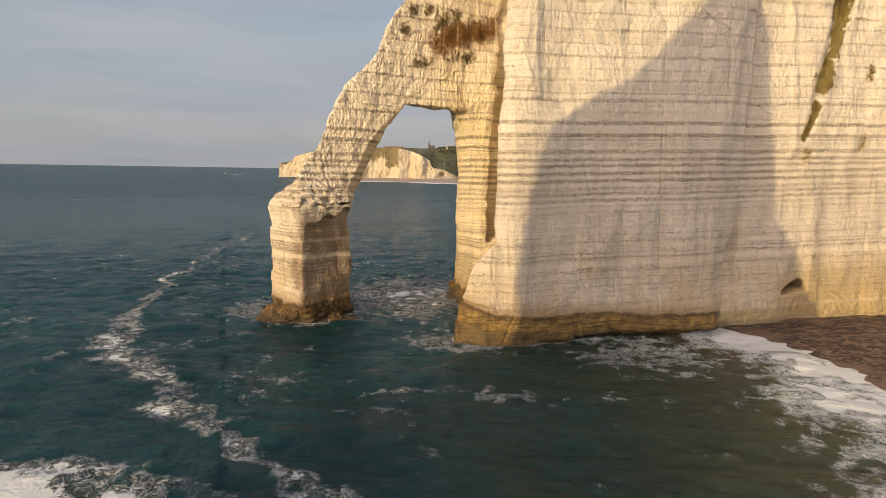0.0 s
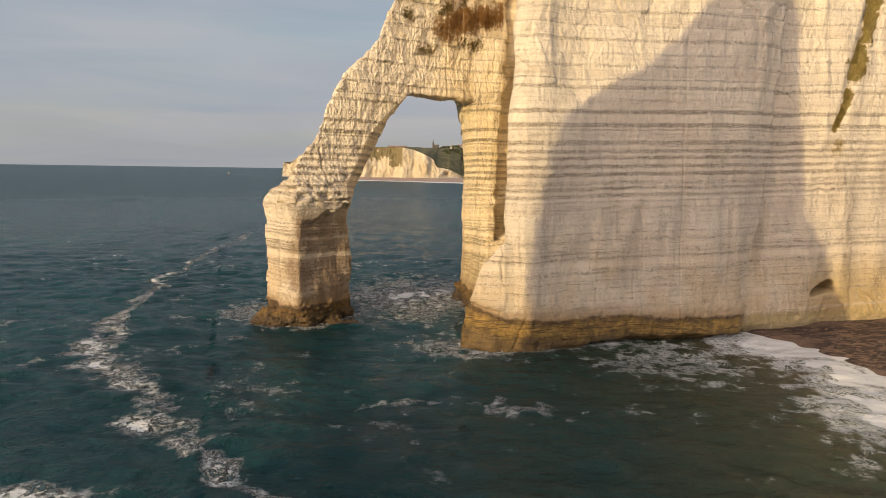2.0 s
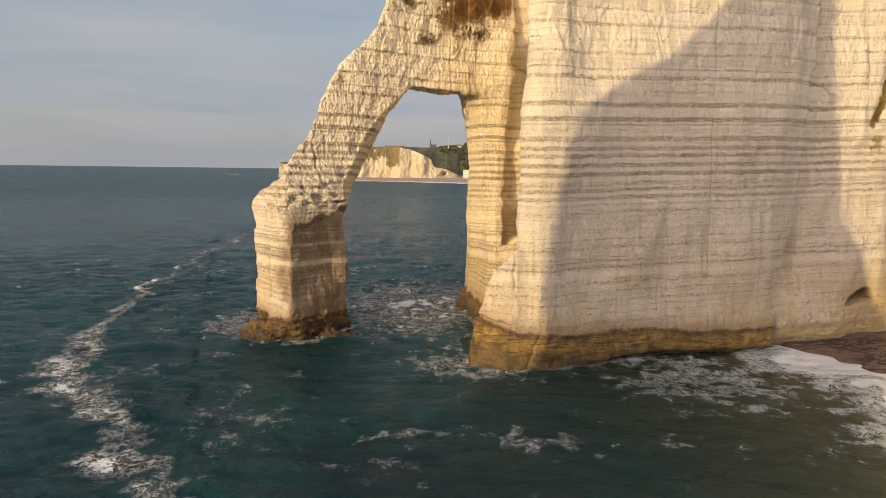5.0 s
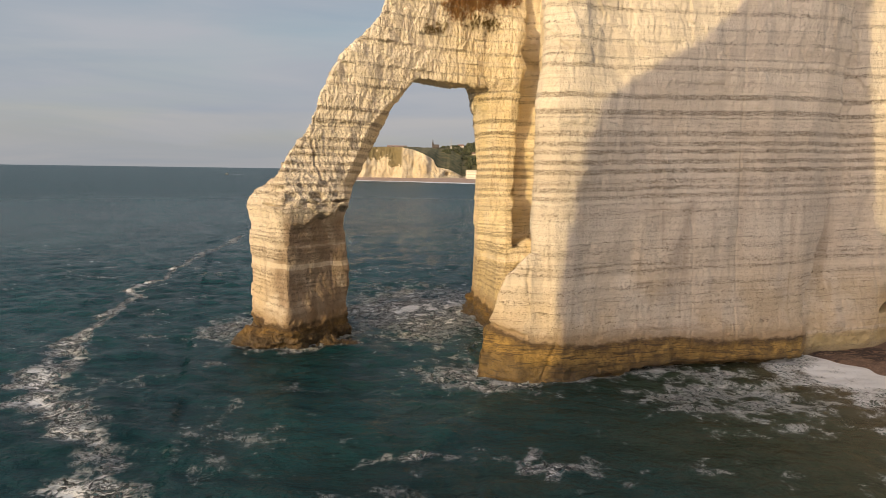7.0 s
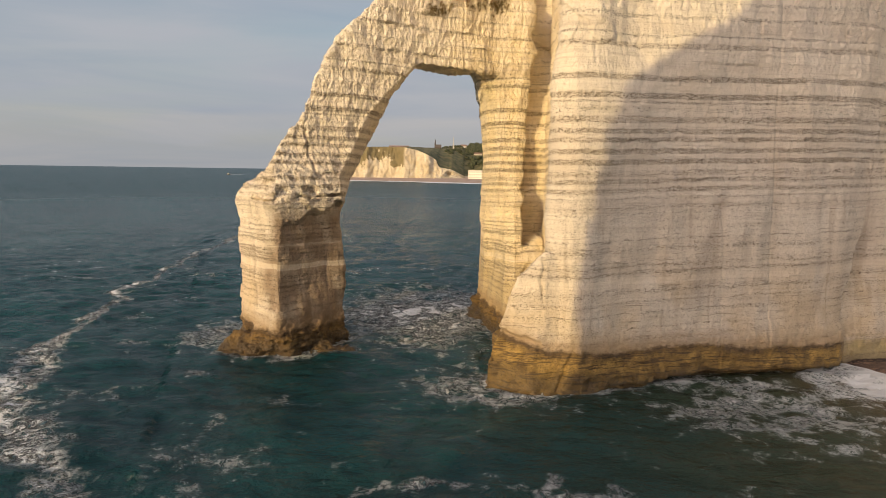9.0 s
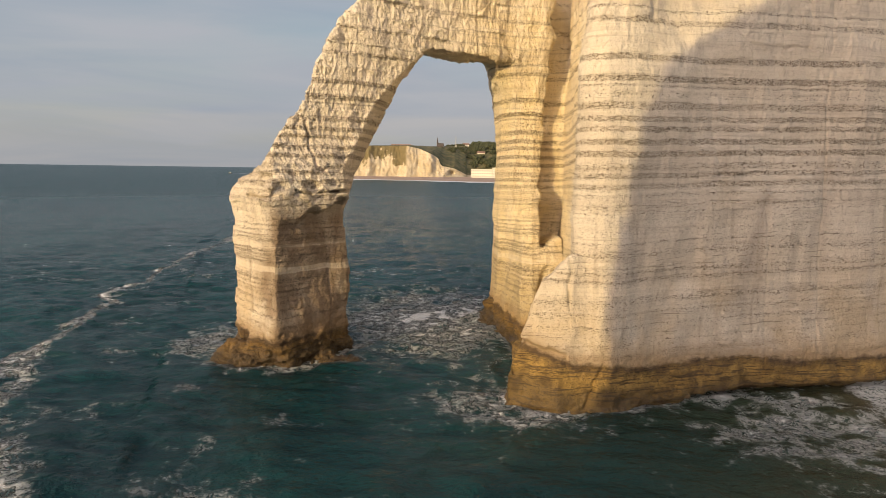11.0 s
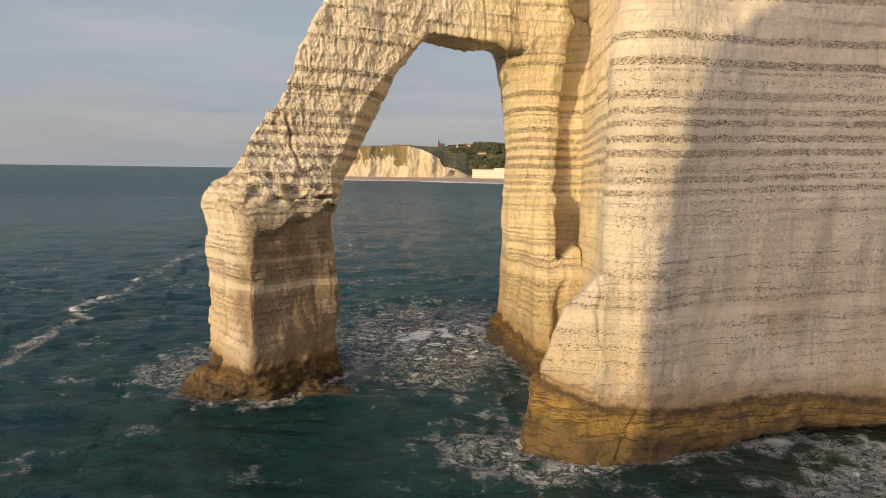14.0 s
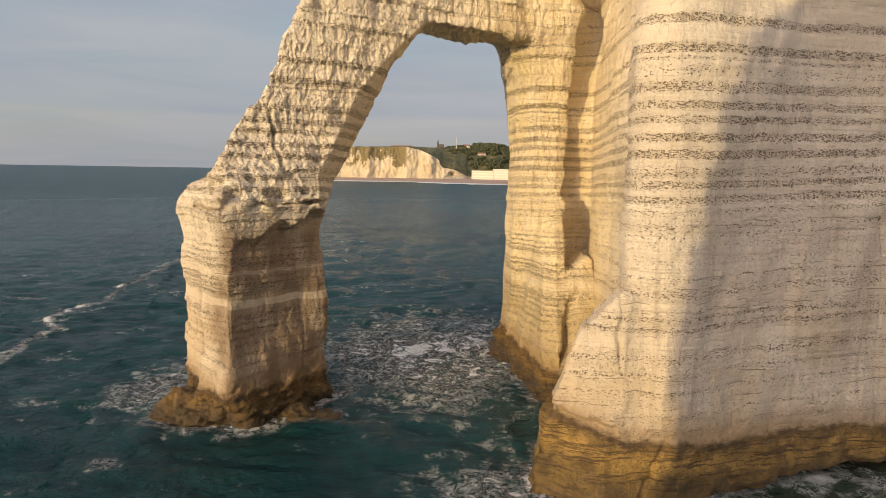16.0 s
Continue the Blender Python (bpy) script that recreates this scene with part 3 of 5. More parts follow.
def split_quads(verts, quads):
    """Each quad into four."""
    nv = len(verts)
    e = np.sort(np.stack([quads, np.roll(quads, -1, 1)], 2).reshape(-1, 2), 1)
    key = e[:, 0] * nv + e[:, 1]
    uniq, inv = np.unique(key, return_inverse=True)
    mids = (verts[uniq // nv] + verts[uniq % nv]) / 2
    mid = inv.reshape(-1, 4) + nv
    centre = np.arange(len(quads)) + nv + len(uniq)
    v = np.concatenate([verts, mids, verts[quads].mean(1)])
    a, b, c, d = quads.T
    m0, m1, m2, m3 = mid.T
    q = np.concatenate([np.stack(r, 1) for r in ((a, m0, centre, m3), (m0, b, m1, centre), (centre, m1, c, m2), (m3, centre, m2, d))])
    return v, q


def vertex_normals(verts, quads):
    n = np.cross(verts[quads[:, 2]] - verts[quads[:, 0]], verts[quads[:, 3]] - verts[quads[:, 1]])
    out = np.zeros_like(verts)
    for k in range(4):
        for a in range(3):
            out[:, a] += np.bincount(quads[:, k], n[:, a], len(verts))
    return out / np.maximum(np.linalg.norm(out, axis=1, keepdims=True), 1e-9)


def compact(verts, quads):
    used, inv = np.unique(quads, return_inverse=True)
    return verts[used], inv.reshape(quads.shape)


# ---------------------------------------------------------------- the headland with its arch
TOP = 66.0
# the flat front of the arch: from a corner A it runs along U; V is the depth behind it
A_X, A_Y = -22.7, 95.5
U_X, U_Y = 0.804, 0.595
CLIFF_PLAN = [(10.2, 150), (9.8, 128), (9.4, 120), (8.9, 108), (8.3, 98), (7.6, 94.5), (6.3, 91.0), (6.2, 88.2), (7.8, 87.2), (10.4, 87.4), (12.6, 88.6), (16, 90.0), (21, 91.4), (27, 92.9),
              (35, 94.9), (40.2, 97.2), (41.4, 99.2), (46, 100.2), (52, 101.8), (57, 103.6), (62, 105.4), (70, 107.2), (80, 108.5), (112, 110), (112, 150)]
PLINTH_PLAN = [(0.2, 90.6), (1.0, 88.2), (3.2, 87.0), (5.4, 86.6), (8.5, 87.1), (13.5, 89.4), (18.8, 91.2), (25, 92.5), (33, 94.2), (39, 95.8), (41.6, 99.5), (30, 104), (9, 104), (4, 99)]
BUTTRESS_PLAN = [(0.3, 92.0), (0.3, 88.1), (5.6, 87.1), (8.2, 87.3), (9, 90), (9, 97), (6, 98)]
RIGHT_LEG_PLAN = [(13.0, 118.4), (8.5, 117.8), (5.2, 115.6), (2.6, 115.6), (0.9, 117.3), (0.4, 121.5), (1.2, 127), (9.0, 129), (13.0, 129)]
PROW_PLAN = [(0.7, 117.0), (1.2, 114.4), (1.9, 111.2), (3.0, 104.8), (4.6, 103.4), (9.0, 105.0), (9.0, 117.0)]
CLIFF_PLAN, PLINTH_PLAN = rounded(CLIFF_PLAN), rounded(PLINTH_PLAN, 1)
outer = curve_of([(-4, -0.6), (0, -0.5), (6, -0.1), (12, -0.1), (15, -0.5), (17.5, -1.1), (20, -0.9), (22, -1.0), (24.5, -0.2), (27.5, 2.4), (32, 4.3), (36.6, 7.0),
                  (39, 9.8), (42.2, 12.7), (47.6, 15.2), (50.5, 17.3), (58, 23), (70, 30)])
inner = curve_of([(-4, 9.4), (0, 8.8), (4, 8.2), (8, 7.9), (16.7, 7.6), (19, 8.5), (23.4, 10.9), (27.8, 13.1), (31, 15.1), (33, 17.2), (34.4, 18.6), (35.4, 20.0), (36.0, 23.5), (36.4, 24.1)])
skew = curve_of([(-4, 0.0), (19, 0.0), (27, 0.95), (70, 0.95)])
bevel = curve_of([(-4, 3.2), (0, 3.0), (2, 1.5), (3.6, 0.4), (9, 0.2), (11.8, 0.2), (12.8, 0.5), (14.2, 0.9), (15.6, 1.2), (16.8, 1.0), (18.0, 0.4), (19.5, 0.2), (70, 0.2)])      # cut of the leg's sunny corner
soffit = curve_of([(16, 0.0), (18.5, 0.35), (20.5, 1.0), (27, 1.0), (31, 0.55), (34, 0.3)])      # slanted inner edge of the span
step_x = curve_of([(-4, 38.0), (2.5, 38.2), (7.4, 40.8), (13.4, 42.5), (24.6, 43.6), (33, 43.8), (41, 44.3), (49, 44.5), (66, 45.0)])
back = curve_of([(-4, 13.0), (16, 12.5), (24, 10.0), (34, 8.5), (48, 10.0), (70, 22.0)])


def rock(x, y, z):
    """Distance to the bare shape of the rock."""
    u = (x - A_X) * U_X + (y - A_Y) * U_Y
    v = -((x - A_X) * U_Y - (y - A_Y) * U_X)
    # the cliff: slightly battered, with a rounded head
    lean = 0.055 * np.clip(z - 8, 0, 60) * np.exp(-((x - 42) / 7) ** 2)
    d = polygon_distance(x - lean, y, CLIFF_PLAN) + 0.022 * np.clip(z - 18, 0, 60) - 0.25 * np.exp(-((z - 3) / 3) ** 2)
    # upright corner where the wall steps back above the beach
    past = x - step_x(z) - 0.3 * vnoise(z / 2.2, 0 * z, 0 * z, 68)
    d = d + 1.7 * np.clip(past / 0.5, 0, 1) * np.clip((12 - past) / 11, 0, 1) * np.clip((z - 5) / 5, 0, 1) * (y < 106)
    d = smax(d, z - TOP, 3.0)
    # plinth left by the waves, and the leaning buttress on it
    plinth = polygon_distance(x, y, PLINTH_PLAN) + 0.16 * np.clip(z, -4, 6) - 0.2
    d = smin(d, smax(plinth, z - 4.9 + 0.05 * (x - 4), 0.2), 0.15 + 0.5 * np.clip((x - 4.5) / 3, 0, 1))
    but = polygon_distance(x, y, BUTTRESS_PLAN) + 0.04 * z
    side = x - 0.36 * (y - 87.5)
    but = smax(but, (z - 4.9 - 3.0 * (side - 0.9)) / 3.16, 0.1)
    but = smax(but, (z - 11.2 - 0.86 * (side - 3.0)) / 1.32, 0.1)
    but = smax(but, z - 13.6, 0.2)
    d = smin(d, but, 0.12)
    # the arch: outer edge, front, back
    lay = 0.16 * np.clip(26 - u, 0, 26) * np.clip((z - 18) / 6, 0, 1)
    jut = 0.55 * np.clip((z - 17.7 - 0.3 * np.sin(1.1 * u) - 0.25 * np.sin(2.7 * u + 1)) / 0.7, 0, 1) * np.clip((26 - z) / 7, 0, 1) * np.clip((9 - u) / 3, 0, 1)
    facet = 0.32 * np.clip(u, 0, 12) * np.clip((15.2 + 0.33 * u + 0.35 * np.sin(1.9 * u) - z) / 0.9, 0, 1)
    fin = smax((outer(z) + 0.6 * lay + skew(z) * (v - lay) - u) * 0.78, facet + lay - v - jut, 0.35)
    fin = smax(fin, (bevel(z) + outer(z) - u + 0.9 * (lay - v)) * 0.74, 0.25)
    fin = smax(fin, v - back(z), 2.0)
    fin = smax(fin, u - 46, 1.0)
    fin = smax(fin, z - TOP + 2, 3.0)
    slant = 3.5 * soffit(z)
    hole = smax((inner(z) + 0.55 * lay + 0.5 * facet + 0.47 * slant - np.clip(slant - v + lay, 0, slant) - u) * 0.72, z - 34.3 - 0.12 * v, 0.6)
    fin = smax(fin, -hole, 0.2)
    # the leg of the arch by the cliff, flaring into the water
    leg = polygon_distance(x, y, RIGHT_LEG_PLAN) - 1.6 * np.exp(-np.clip(z + 1, 0, 90) / 2.6) - 1.7 * np.clip((z - 24) / 11, 0, 1) ** 2
    leg = smax(leg, z - 44, 2.0)
    prow = polygon_distance(x, y - 0.52 * np.clip(z, -3, 24), PROW_PLAN) + 0.05 * z
    leg = smin(leg, smax(prow, z - 24, 2.0), 0.5)
    fin = smin(fin, leg, 0.9)
    # cleft between arch and cliff: the arch ends in a sharp upright edge
    edge = 6.0 + 0.55 * vnoise(z / 3.1, 0 * z, 0 * z, 62) + 0.25 * vnoise(z / 1.1, 0 * z, 0 * z, 63) + 0.035 * (z - 20)
    cleft = smax(smax(edge - x, y - 118.9 - 0.03 * np.clip(z - 20, -9, 30) + 0.5 * np.sin(z * 0.8), 0.3), 11.8 + 0.5 * (x - 7) - z, 0.5)
    fin = smax(fin, -cleft, 0.25)
    d = smin(d, fin, 0.5)
    # low skirt of rock at the foot of the outer leg
    skirt = np.sqrt(((x + 26.6) / 4.3) ** 2 + ((y - 100.0) / 2.9) ** 2 + ((z + 0.5) / 2.2) ** 2) - 1
    d = smin(d, skirt * 3.0, 0.4)
    skirt = np.sqrt(((x + 19.6) / 4.8) ** 2 + ((y - 100.1) / 1.6) ** 2 + ((z + 1.2) / 1.8) ** 2) - 1
    d = smin(d, skirt * 2.4, 0.4)
    # undercut of the plinth by the beach, and the mouth of a cave
    under = smax(smax(np.abs(x - 29.5) - 12, -1.5 - plinth, 0.8), np.abs(z + 0.4) - 1.15 + 0.03 * np.abs(x - 29.5), 0.5)
    d = smax(d, -under, 0.4)
    cave = np.sqrt(((x - 55.4 - 0.5 * (z - 6)) / 2.1) ** 2 + ((y - 103) / 7.0) ** 2 + ((z - 5.1) / 2.0) ** 2) - 1
    cave = smax(cave, 5.15 + 0.1 * (x - 55) - z, 0.1)
    d = smax(d, -cave * 1.2, 0.3)
    ridge = np.sqrt((x - 53.4 + 0.10 * (z - 28)) ** 2 + (y - 103.4) ** 2) - 0.6 - 0.15 * np.sin(z * 0.7)
    d = smin(d, smax(ridge, 27 - z, 1.0), 0.7)
    gully = np.sqrt((x - 55.0 - 0.27 * (z - 29)) ** 2 + (y - 102.7 - 0.10 * (z - 29)) ** 2) - 0.7 - 0.05 * np.clip(z - 28, 0, 40)
    d = smax(d, -smax(gully, 29 - z, 0.8), 0.8)
    return d


def bed_height(x, y, z):
    """Height in the pile of beds, which dip and waver."""
    return z - DIP * np.clip(x - 10, 0, None) + 0.025 * (y - 90) + 0.22 * vnoise(x / 20, y / 20, z / 20, 5) + 0.08 * vnoise(x / 1.6, y / 1.6, z / 1.6, 6)


SEAM = [(64.4, 1.4), (63.0, 3.4), (61.6, 4.7), (61.3, 5.5), (61.9, 5.0), (63.6, 4.5), (65.8, 2.9)]


def worn(p, nrm):
    """How far the weathered surface stands out from the bare shape."""
    x, y, z = p.T
    u = (x - A_X) * U_X + (y - A_Y) * U_Y
    arch = np.clip((6.2 - x) / 2.0, 0, 1) * np.clip((y - 92 + 0.0 * x) / 2, 0, 1)
    crag = np.where(arch > 0.5, np.clip((z - 15.5) / 4, 0.25, 1.0), 0.0)
    crag = crag * np.where(x > -4, np.clip(0.35 + (z - 30) / 16, 0.35, 1.0), 1.0)      # calmer on the inner leg
    crag = crag * np.clip(1.1 - 1.6 * np.clip(nrm[:, 0] * U_X + nrm[:, 1] * U_Y, 0, 1), 0.2, 1)      # less broken inside the opening
    out = (0.40 + 0.06 * crag) * fbm(x / 7, y / 7, z / 9, 3, 3)
    out = out + 0.26 * (1 - 0.6 * crag) * fbm(x / 4.2, y / 4.2, z / 26, 2, 7)
    out = out + (0.09 + 0.08 * crag) * fbm(x / 1.7, y / 1.7, z / 2.6, 3, 11)
    out = out + 0.06 * fbm(x / 1.15, y / 1.15, z / 7.5, 3, 23)
    zb = bed_height(x, y, z)
    course = 0
    for h, half, wgt in FLINTS:
        course = course + wgt * np.exp(-((zb - h) / (1.25 * half)) ** 2)
    # each bed stands a little in or out of the next
    bed = np.searchsorted(np.array([h for h, _, _ in FLINTS]), zb).astype(float)
    out = out + (0.06 + 0.12 * crag) * vnoise(x / 2.4, y / 2.4, bed * 7.37, 33) + (0.02 + 0.06 * crag) * np.abs(vnoise(x / 0.9, y / 0.9, bed * 3.31, 35)) ** 0.7
    out = out + np.where((arch > 0.5) & (z < 18) & (x < -8), 0.16 * vnoise(x / 3.0, y / 3.0, bed * 5.13, 37), 0)
    # flints stand out of the chalk of the arch in ragged ledges, and weather back on the wall
    knob = vnoise(x / 0.30, y / 0.30, z / 0.24, 31) + 0.6 * vnoise(x / 0.16, y / 0.16, z / 0.14, 32)
    out = out + (0.05 + 0.07 * crag) * course * knob + (-0.04 + 0.09 * crag) * course
    # fractured blocks, coarse and fine, much stronger on the arch
    wx, wy, wz = (0.35 * vnoise(x / 1.3, y / 1.3, z / 1.3, 45 + i) for i in range(3))
    big = cracks((x + wx) / 1.0, (y + wy) / 1.0, (z + wz) / 2.4, 41)
    small = cracks((x + wx) / 0.5, (y + wy) / 0.5, (z + wz) / 1.1, 43)
    out = out + (0.02 + 0.03 * crag) * (np.clip(big / 0.2, 0, 1) - 0.7) + (0.015 + 0.05 * crag) * (np.clip(small / 0.25, 0, 1) - 0.7)
    out = out + 0.13 * crag * chips((x + wx) / 0.75, (y + wy) / 0.75, (zb + 0.5 * wz) / 1.25, 141)
    out = out + (0.012 + 0.05 * crag) * chips((x + wx) / 0.36, (y + wy) / 0.36, (zb + 0.5 * wz) / 0.42, 151)
    # shallow scars where slabs have come off high on the wall
    high = np.where(arch > 0.5, 0, 1) * np.clip((z - 31) / 4, 0, 1)
    out = out + (0.04 + 0.17 * high) * chips((x + 2 * wx) / 5.5 + 0.08 * z, (y + 2 * wy) / 9.0, z / 10.0, 161)
    out = out + (0.03 + 0.10 * high) * chips((x + wx) / 1.3, (y + wy) / 2.0, z / 3.2, 171)
    seam = line_distance(x + 0.15 * vnoise(z / 0.5, x, 0 * z, 58), z, SEAM)
    out = out - np.where((y < 108) & (x > 54), 0.4 * np.exp(-(seam / 0.16) ** 2), 0)
    # slots and pockets along the shoulder of the outer leg
    v = -((x - A_X) * U_Y - (y - A_Y) * U_X)
    zs = z + 0.12 * vnoise(x / 0.7, y / 0.7, z / 2, 57)
    for pu, pz, ru, rz, deep in ((-0.9, 17.95, 1.2, 0.20, 0.8), (-0.1, 18.35, 0.8, 0.3, 0.5), (0.8, 18.85, 0.8, 0.42, 0.6), (4.1, 19.0, 1.0, 0.5, 0.85), (5.0, 18.25, 3.0, 0.17, 0.75),
                                 (7.4, 18.35, 1.3, 0.14, 0.6), (0.0, 19.9, 0.5, 0.28, 0.4), (6.7, 19.3, 0.45, 0.4, 0.55), (2.4, 20.2, 0.5, 0.25, 0.35), (5.6, 20.6, 0.5, 0.3, 0.4)):
        gap = np.clip(1.4 - ((u - pu) / ru) ** 2 - ((zs - pz) / rz) ** 2, 0, 1)
        out = out - np.where((arch > 0.5) & (v < 5), deep * gap, 0)
    # a long crack down the span
    split = np.exp(-((x + 20.6 - 0.24 * (25.5 - z) - 0.25 * vnoise(z / 1.1, 0 * z, 0 * z, 46)) / 0.13) ** 2) * np.clip((26.3 - z) / 1, 0, 1) * np.clip((z - 20.3) / 1, 0, 1)
    out = out - np.where((arch > 0.5) & (y < 104), 0.5 * split, 0)
    # crack beside the buttress
    slit = np.clip(0.45 + vnoise(z / 2.1, 0 * z + 3.3, 0 * z, 50), 0.15, 1) * np.exp(-((x - 5.6 - 0.22 * vnoise(z / 1.1, 0 * z, 0 * z, 47)) / 0.11) ** 2) * (y < 92) * np.clip((14.5 - z) / 6, 0, 1) * np.clip((z - 3.0) / 1.0, 0, 1)
    out = out - 0.6 * slit
    slit = np.exp(-((x - 8.0 - 0.35 * (z - 2) - 0.15 * vnoise(z / 0.8, 0 * z, 0 * z, 44)) / 0.14) ** 2) * (y < 92) * np.clip((4.6 - z) / 1.5, 0, 1)
    out = out - 0.35 * slit
    # the buttress overhangs its weedy foot by a crumbling ledge
    ledge = (y < 92) * np.clip((5.7 - x) / 0.2, 0, 1) * np.clip((x - 0.8) / 0.6, 0, 1)
    zl = z + 0.32 * (x - 2.65) + 0.22 * vnoise(x / 0.7, y / 0.7, 0 * z, 48)
    out = out + ledge * (0.16 * np.clip((zl - 5.75) / 0.15, 0, 1) * np.clip((7.2 - zl) / 1.2, 0, 1) - 0.3 * np.clip((5.75 - zl) / 0.12, 0, 1) * np.clip((zl - 4.3) / 1.2, 0, 1))
    # dark crevice at the root of the inner leg
    root = np.exp(-((x - 5.8 - 0.22 * (z - 6) - 0.35 * vnoise(z / 1.2, 0 * z, 0 * z, 59)) / 0.42) ** 2) * np.clip((10.5 - z) / 4, 0, 1) * np.clip((z - 2.6) / 1.5, 0, 1)
    out = out - np.where((y > 101) & (y < 113), 1.1 * root, 0)
    # ribs low on the outer leg
    rib = np.exp(-((u - 3.0 - 0.1 * z) / 0.5) ** 2) + np.exp(-((u - 5.6) / 0.45) ** 2)
    out = out + np.where(arch > 0.5, 0.2 * rib * np.clip((8.5 - z) / 4, 0, 1) * (u < 8) * (1 + 0.6 * vnoise(z / 1.2, u, 0 * z, 49)), 0)
    out = out + np.where(arch > 0.5, 0.34 * np.clip((4.5 - z) / 3, 0, 1) * fbm(x / 1.3, y / 1.3, z / 1.0, 3, 53), 0)
    out = out + np.where(arch > 0.5, 0.26 * np.clip((3.4 - z) / 2, 0, 1) * fbm(x / 0.65, y / 0.65, z / 0.5, 2, 55), 0)
    out = out + 0.14 * np.clip((5.5 - z) / 2.5, 0, 1) * fbm(x / 0.7, y / 0.7, z / 0.7, 2, 51)
    deep = np.clip(np.abs(vnoise(x / 5.5, y / 5.5, z / 40, 61)) * 14, 0, 1)      # long upright cracks
    out = out - 0.14 * (1 - deep)
    return out


H = 0.55
ORIGIN = (-38.0, 80.0, -3.3)
gx = ORIGIN[0] + H * np.arange(278)
gy = ORIGIN[1] + H * np.arange(126)
gz = ORIGIN[2] + H * np.arange(130)
field = rock(gx[:, None, None], gy[None, :, None], gz[None, None, :])
field[0], field[-1], field[:, 0], field[:, -1], field[:, :, 0], field[:, :, -1] = 1, 1, 1, 1, 1, 1
rock_v, rock_q = surface_nets(field, ORIGIN, H)
del field


def project(verts, quads, steps=2):
    for _ in range(steps):
        n = vertex_normals(verts, quads)
        d = rock(*verts.T)
        verts = verts - n * np.clip(d, -0.25, 0.25)[:, None]
    return verts


mid_q = rock_v[rock_q].mean(1)
seen = (mid_q[:, 1] < 131) & (mid_q[:, 0] < 82) & (mid_q[:, 2] < 56) & (mid_q[:, 2] > -2.2)
headland = tagged(new("chalk_headland"), "pale chalk sea cliff with flint bands and a tall natural arch", "sea cliff")


v_seen, q_seen = compact(rock_v, rock_q[seen])
for _ in range(2):
    v_seen, q_seen = split_quads(v_seen, q_seen)
    v_seen = project(v_seen, q_seen, 1)
n_seen = vertex_normals(v_seen, q_seen)
# the front of the arch, which the light rakes, is cut twice as fine
mx, my, mz = v_seen[q_seen].mean(1).T
fine_q = (mx < 6.6) & (my > 92 + 0.8 * np.clip(mx, 0, 20)) & (n_seen[q_seen].mean(1)[:, 1] < 0.35) & (my < 122)
both, q_fine = split_quads(*compact(np.hstack([v_seen, n_seen]), q_seen[fine_q]))
q_seen = np.concatenate([q_seen[~fine_q], q_fine + len(v_seen)])
both = np.concatenate([np.hstack([v_seen, n_seen]), both])
bed_seen = bed_height(*both[:, :3].T)
v_seen = both[:, :3] + both[:, 3:] / np.maximum(np.linalg.norm(both[:, 3:], axis=1, keepdims=True), 1e-9) * worn(both[:, :3], both[:, 3:])[:, None]
GRASS_LINE = [(61.4, 54.0), (60.7, 51.0), (59.6, 43.8), (57.9, 39.1), (57.3, 37.2)]
GRASS_TAIL = [(56.6, 35.0), (56.4, 33.4), (54.9, 29.4)]


def grassy(x, z):
    """1 on the grass of the steep gully, falling to 0 beside it."""
    a = line_distance(x, z, GRASS_LINE) / (1.4 + 0.12 * np.clip(z - 44, 0, 8) + 0.8 * np.exp(-((z - 39) / 1.8) ** 2))
    b = line_distance(x, z, GRASS_TAIL) / (0.75 + 0.35 * np.exp(-((z - 34) / 1.2) ** 2))
    return np.clip(1.2 - np.minimum(a, b), 0, 1)


RUN_LINE = [(24.3, 19.7), (23.7, 16.3), (22.6, 13.1), (21.8, 9.0)]      # a dark water run down the wall


def rock_part(name, verts, quads, material, label):
    used = np.unique(quads)
    me = mesh_from(name, *compact(verts, quads), material)
    x, y, z = verts[used].T
    bed = bed_height(x, y, z) if len(verts) != len(bed_seen) else bed_seen[used]
    for key, val in (("bed", bed), ("turf", grassy(x, z) * (x > 48) * (z > 26)), ("run", np.exp(-(line_distance(x, z, RUN_LINE) / (0.45 + 0.07 * np.clip(20 - z, 0, 12))) ** 2) * (y < 104))):
        me.attributes.new(key, "FLOAT", "POINT").data.foreach_set("value", np.ascontiguousarray(val, dtype=np.float32))
    ob = new(name, me)
    ob.parent = headland
    return tagged(ob, label)


mx, my, mz = v_seen[q_seen].mean(1).T
is_arch = (mx < 6.6) & (my > 92 + 0.8 * np.clip(mx, 0, 20))
is_leg = is_arch & (mz < 16.8) & (mx < -8)
is_inner = is_arch & (mz < 30) & (mx > -4) & ~is_leg
is_span = is_arch & ~is_leg & ~is_inner
is_low = ~is_arch & (mx < 7.0) & (my < 100) & (mz < 14.5)
is_plinth = ~is_arch & ~is_low & (mz < 4.4) & (mx < 42)
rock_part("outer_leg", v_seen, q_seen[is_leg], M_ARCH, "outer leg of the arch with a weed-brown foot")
rock_part("inner_leg", v_seen, q_seen[is_inner], M_ARCH, "yellowish inner leg of the arch beside the cliff")
arch_ob = rock_part("arch_span", v_seen, q_seen[is_span], M_ARCH, "rugged chalk span with rough flint courses")
rock_part("buttress", v_seen, q_seen[is_low], M_CLIFF, "leaning chalk buttress with a crack beside it")
rock_part("plinth", v_seen, q_seen[is_plinth], M_CLIFF, "wave-cut foot covered in brown weed")
face_ob = rock_part("cliff_face", v_seen, q_seen[~is_arch & ~is_low & ~is_plinth], M_CLIFF, "smooth pale chalk face with thin dark flint bands")
back_q = rock_q[~seen]
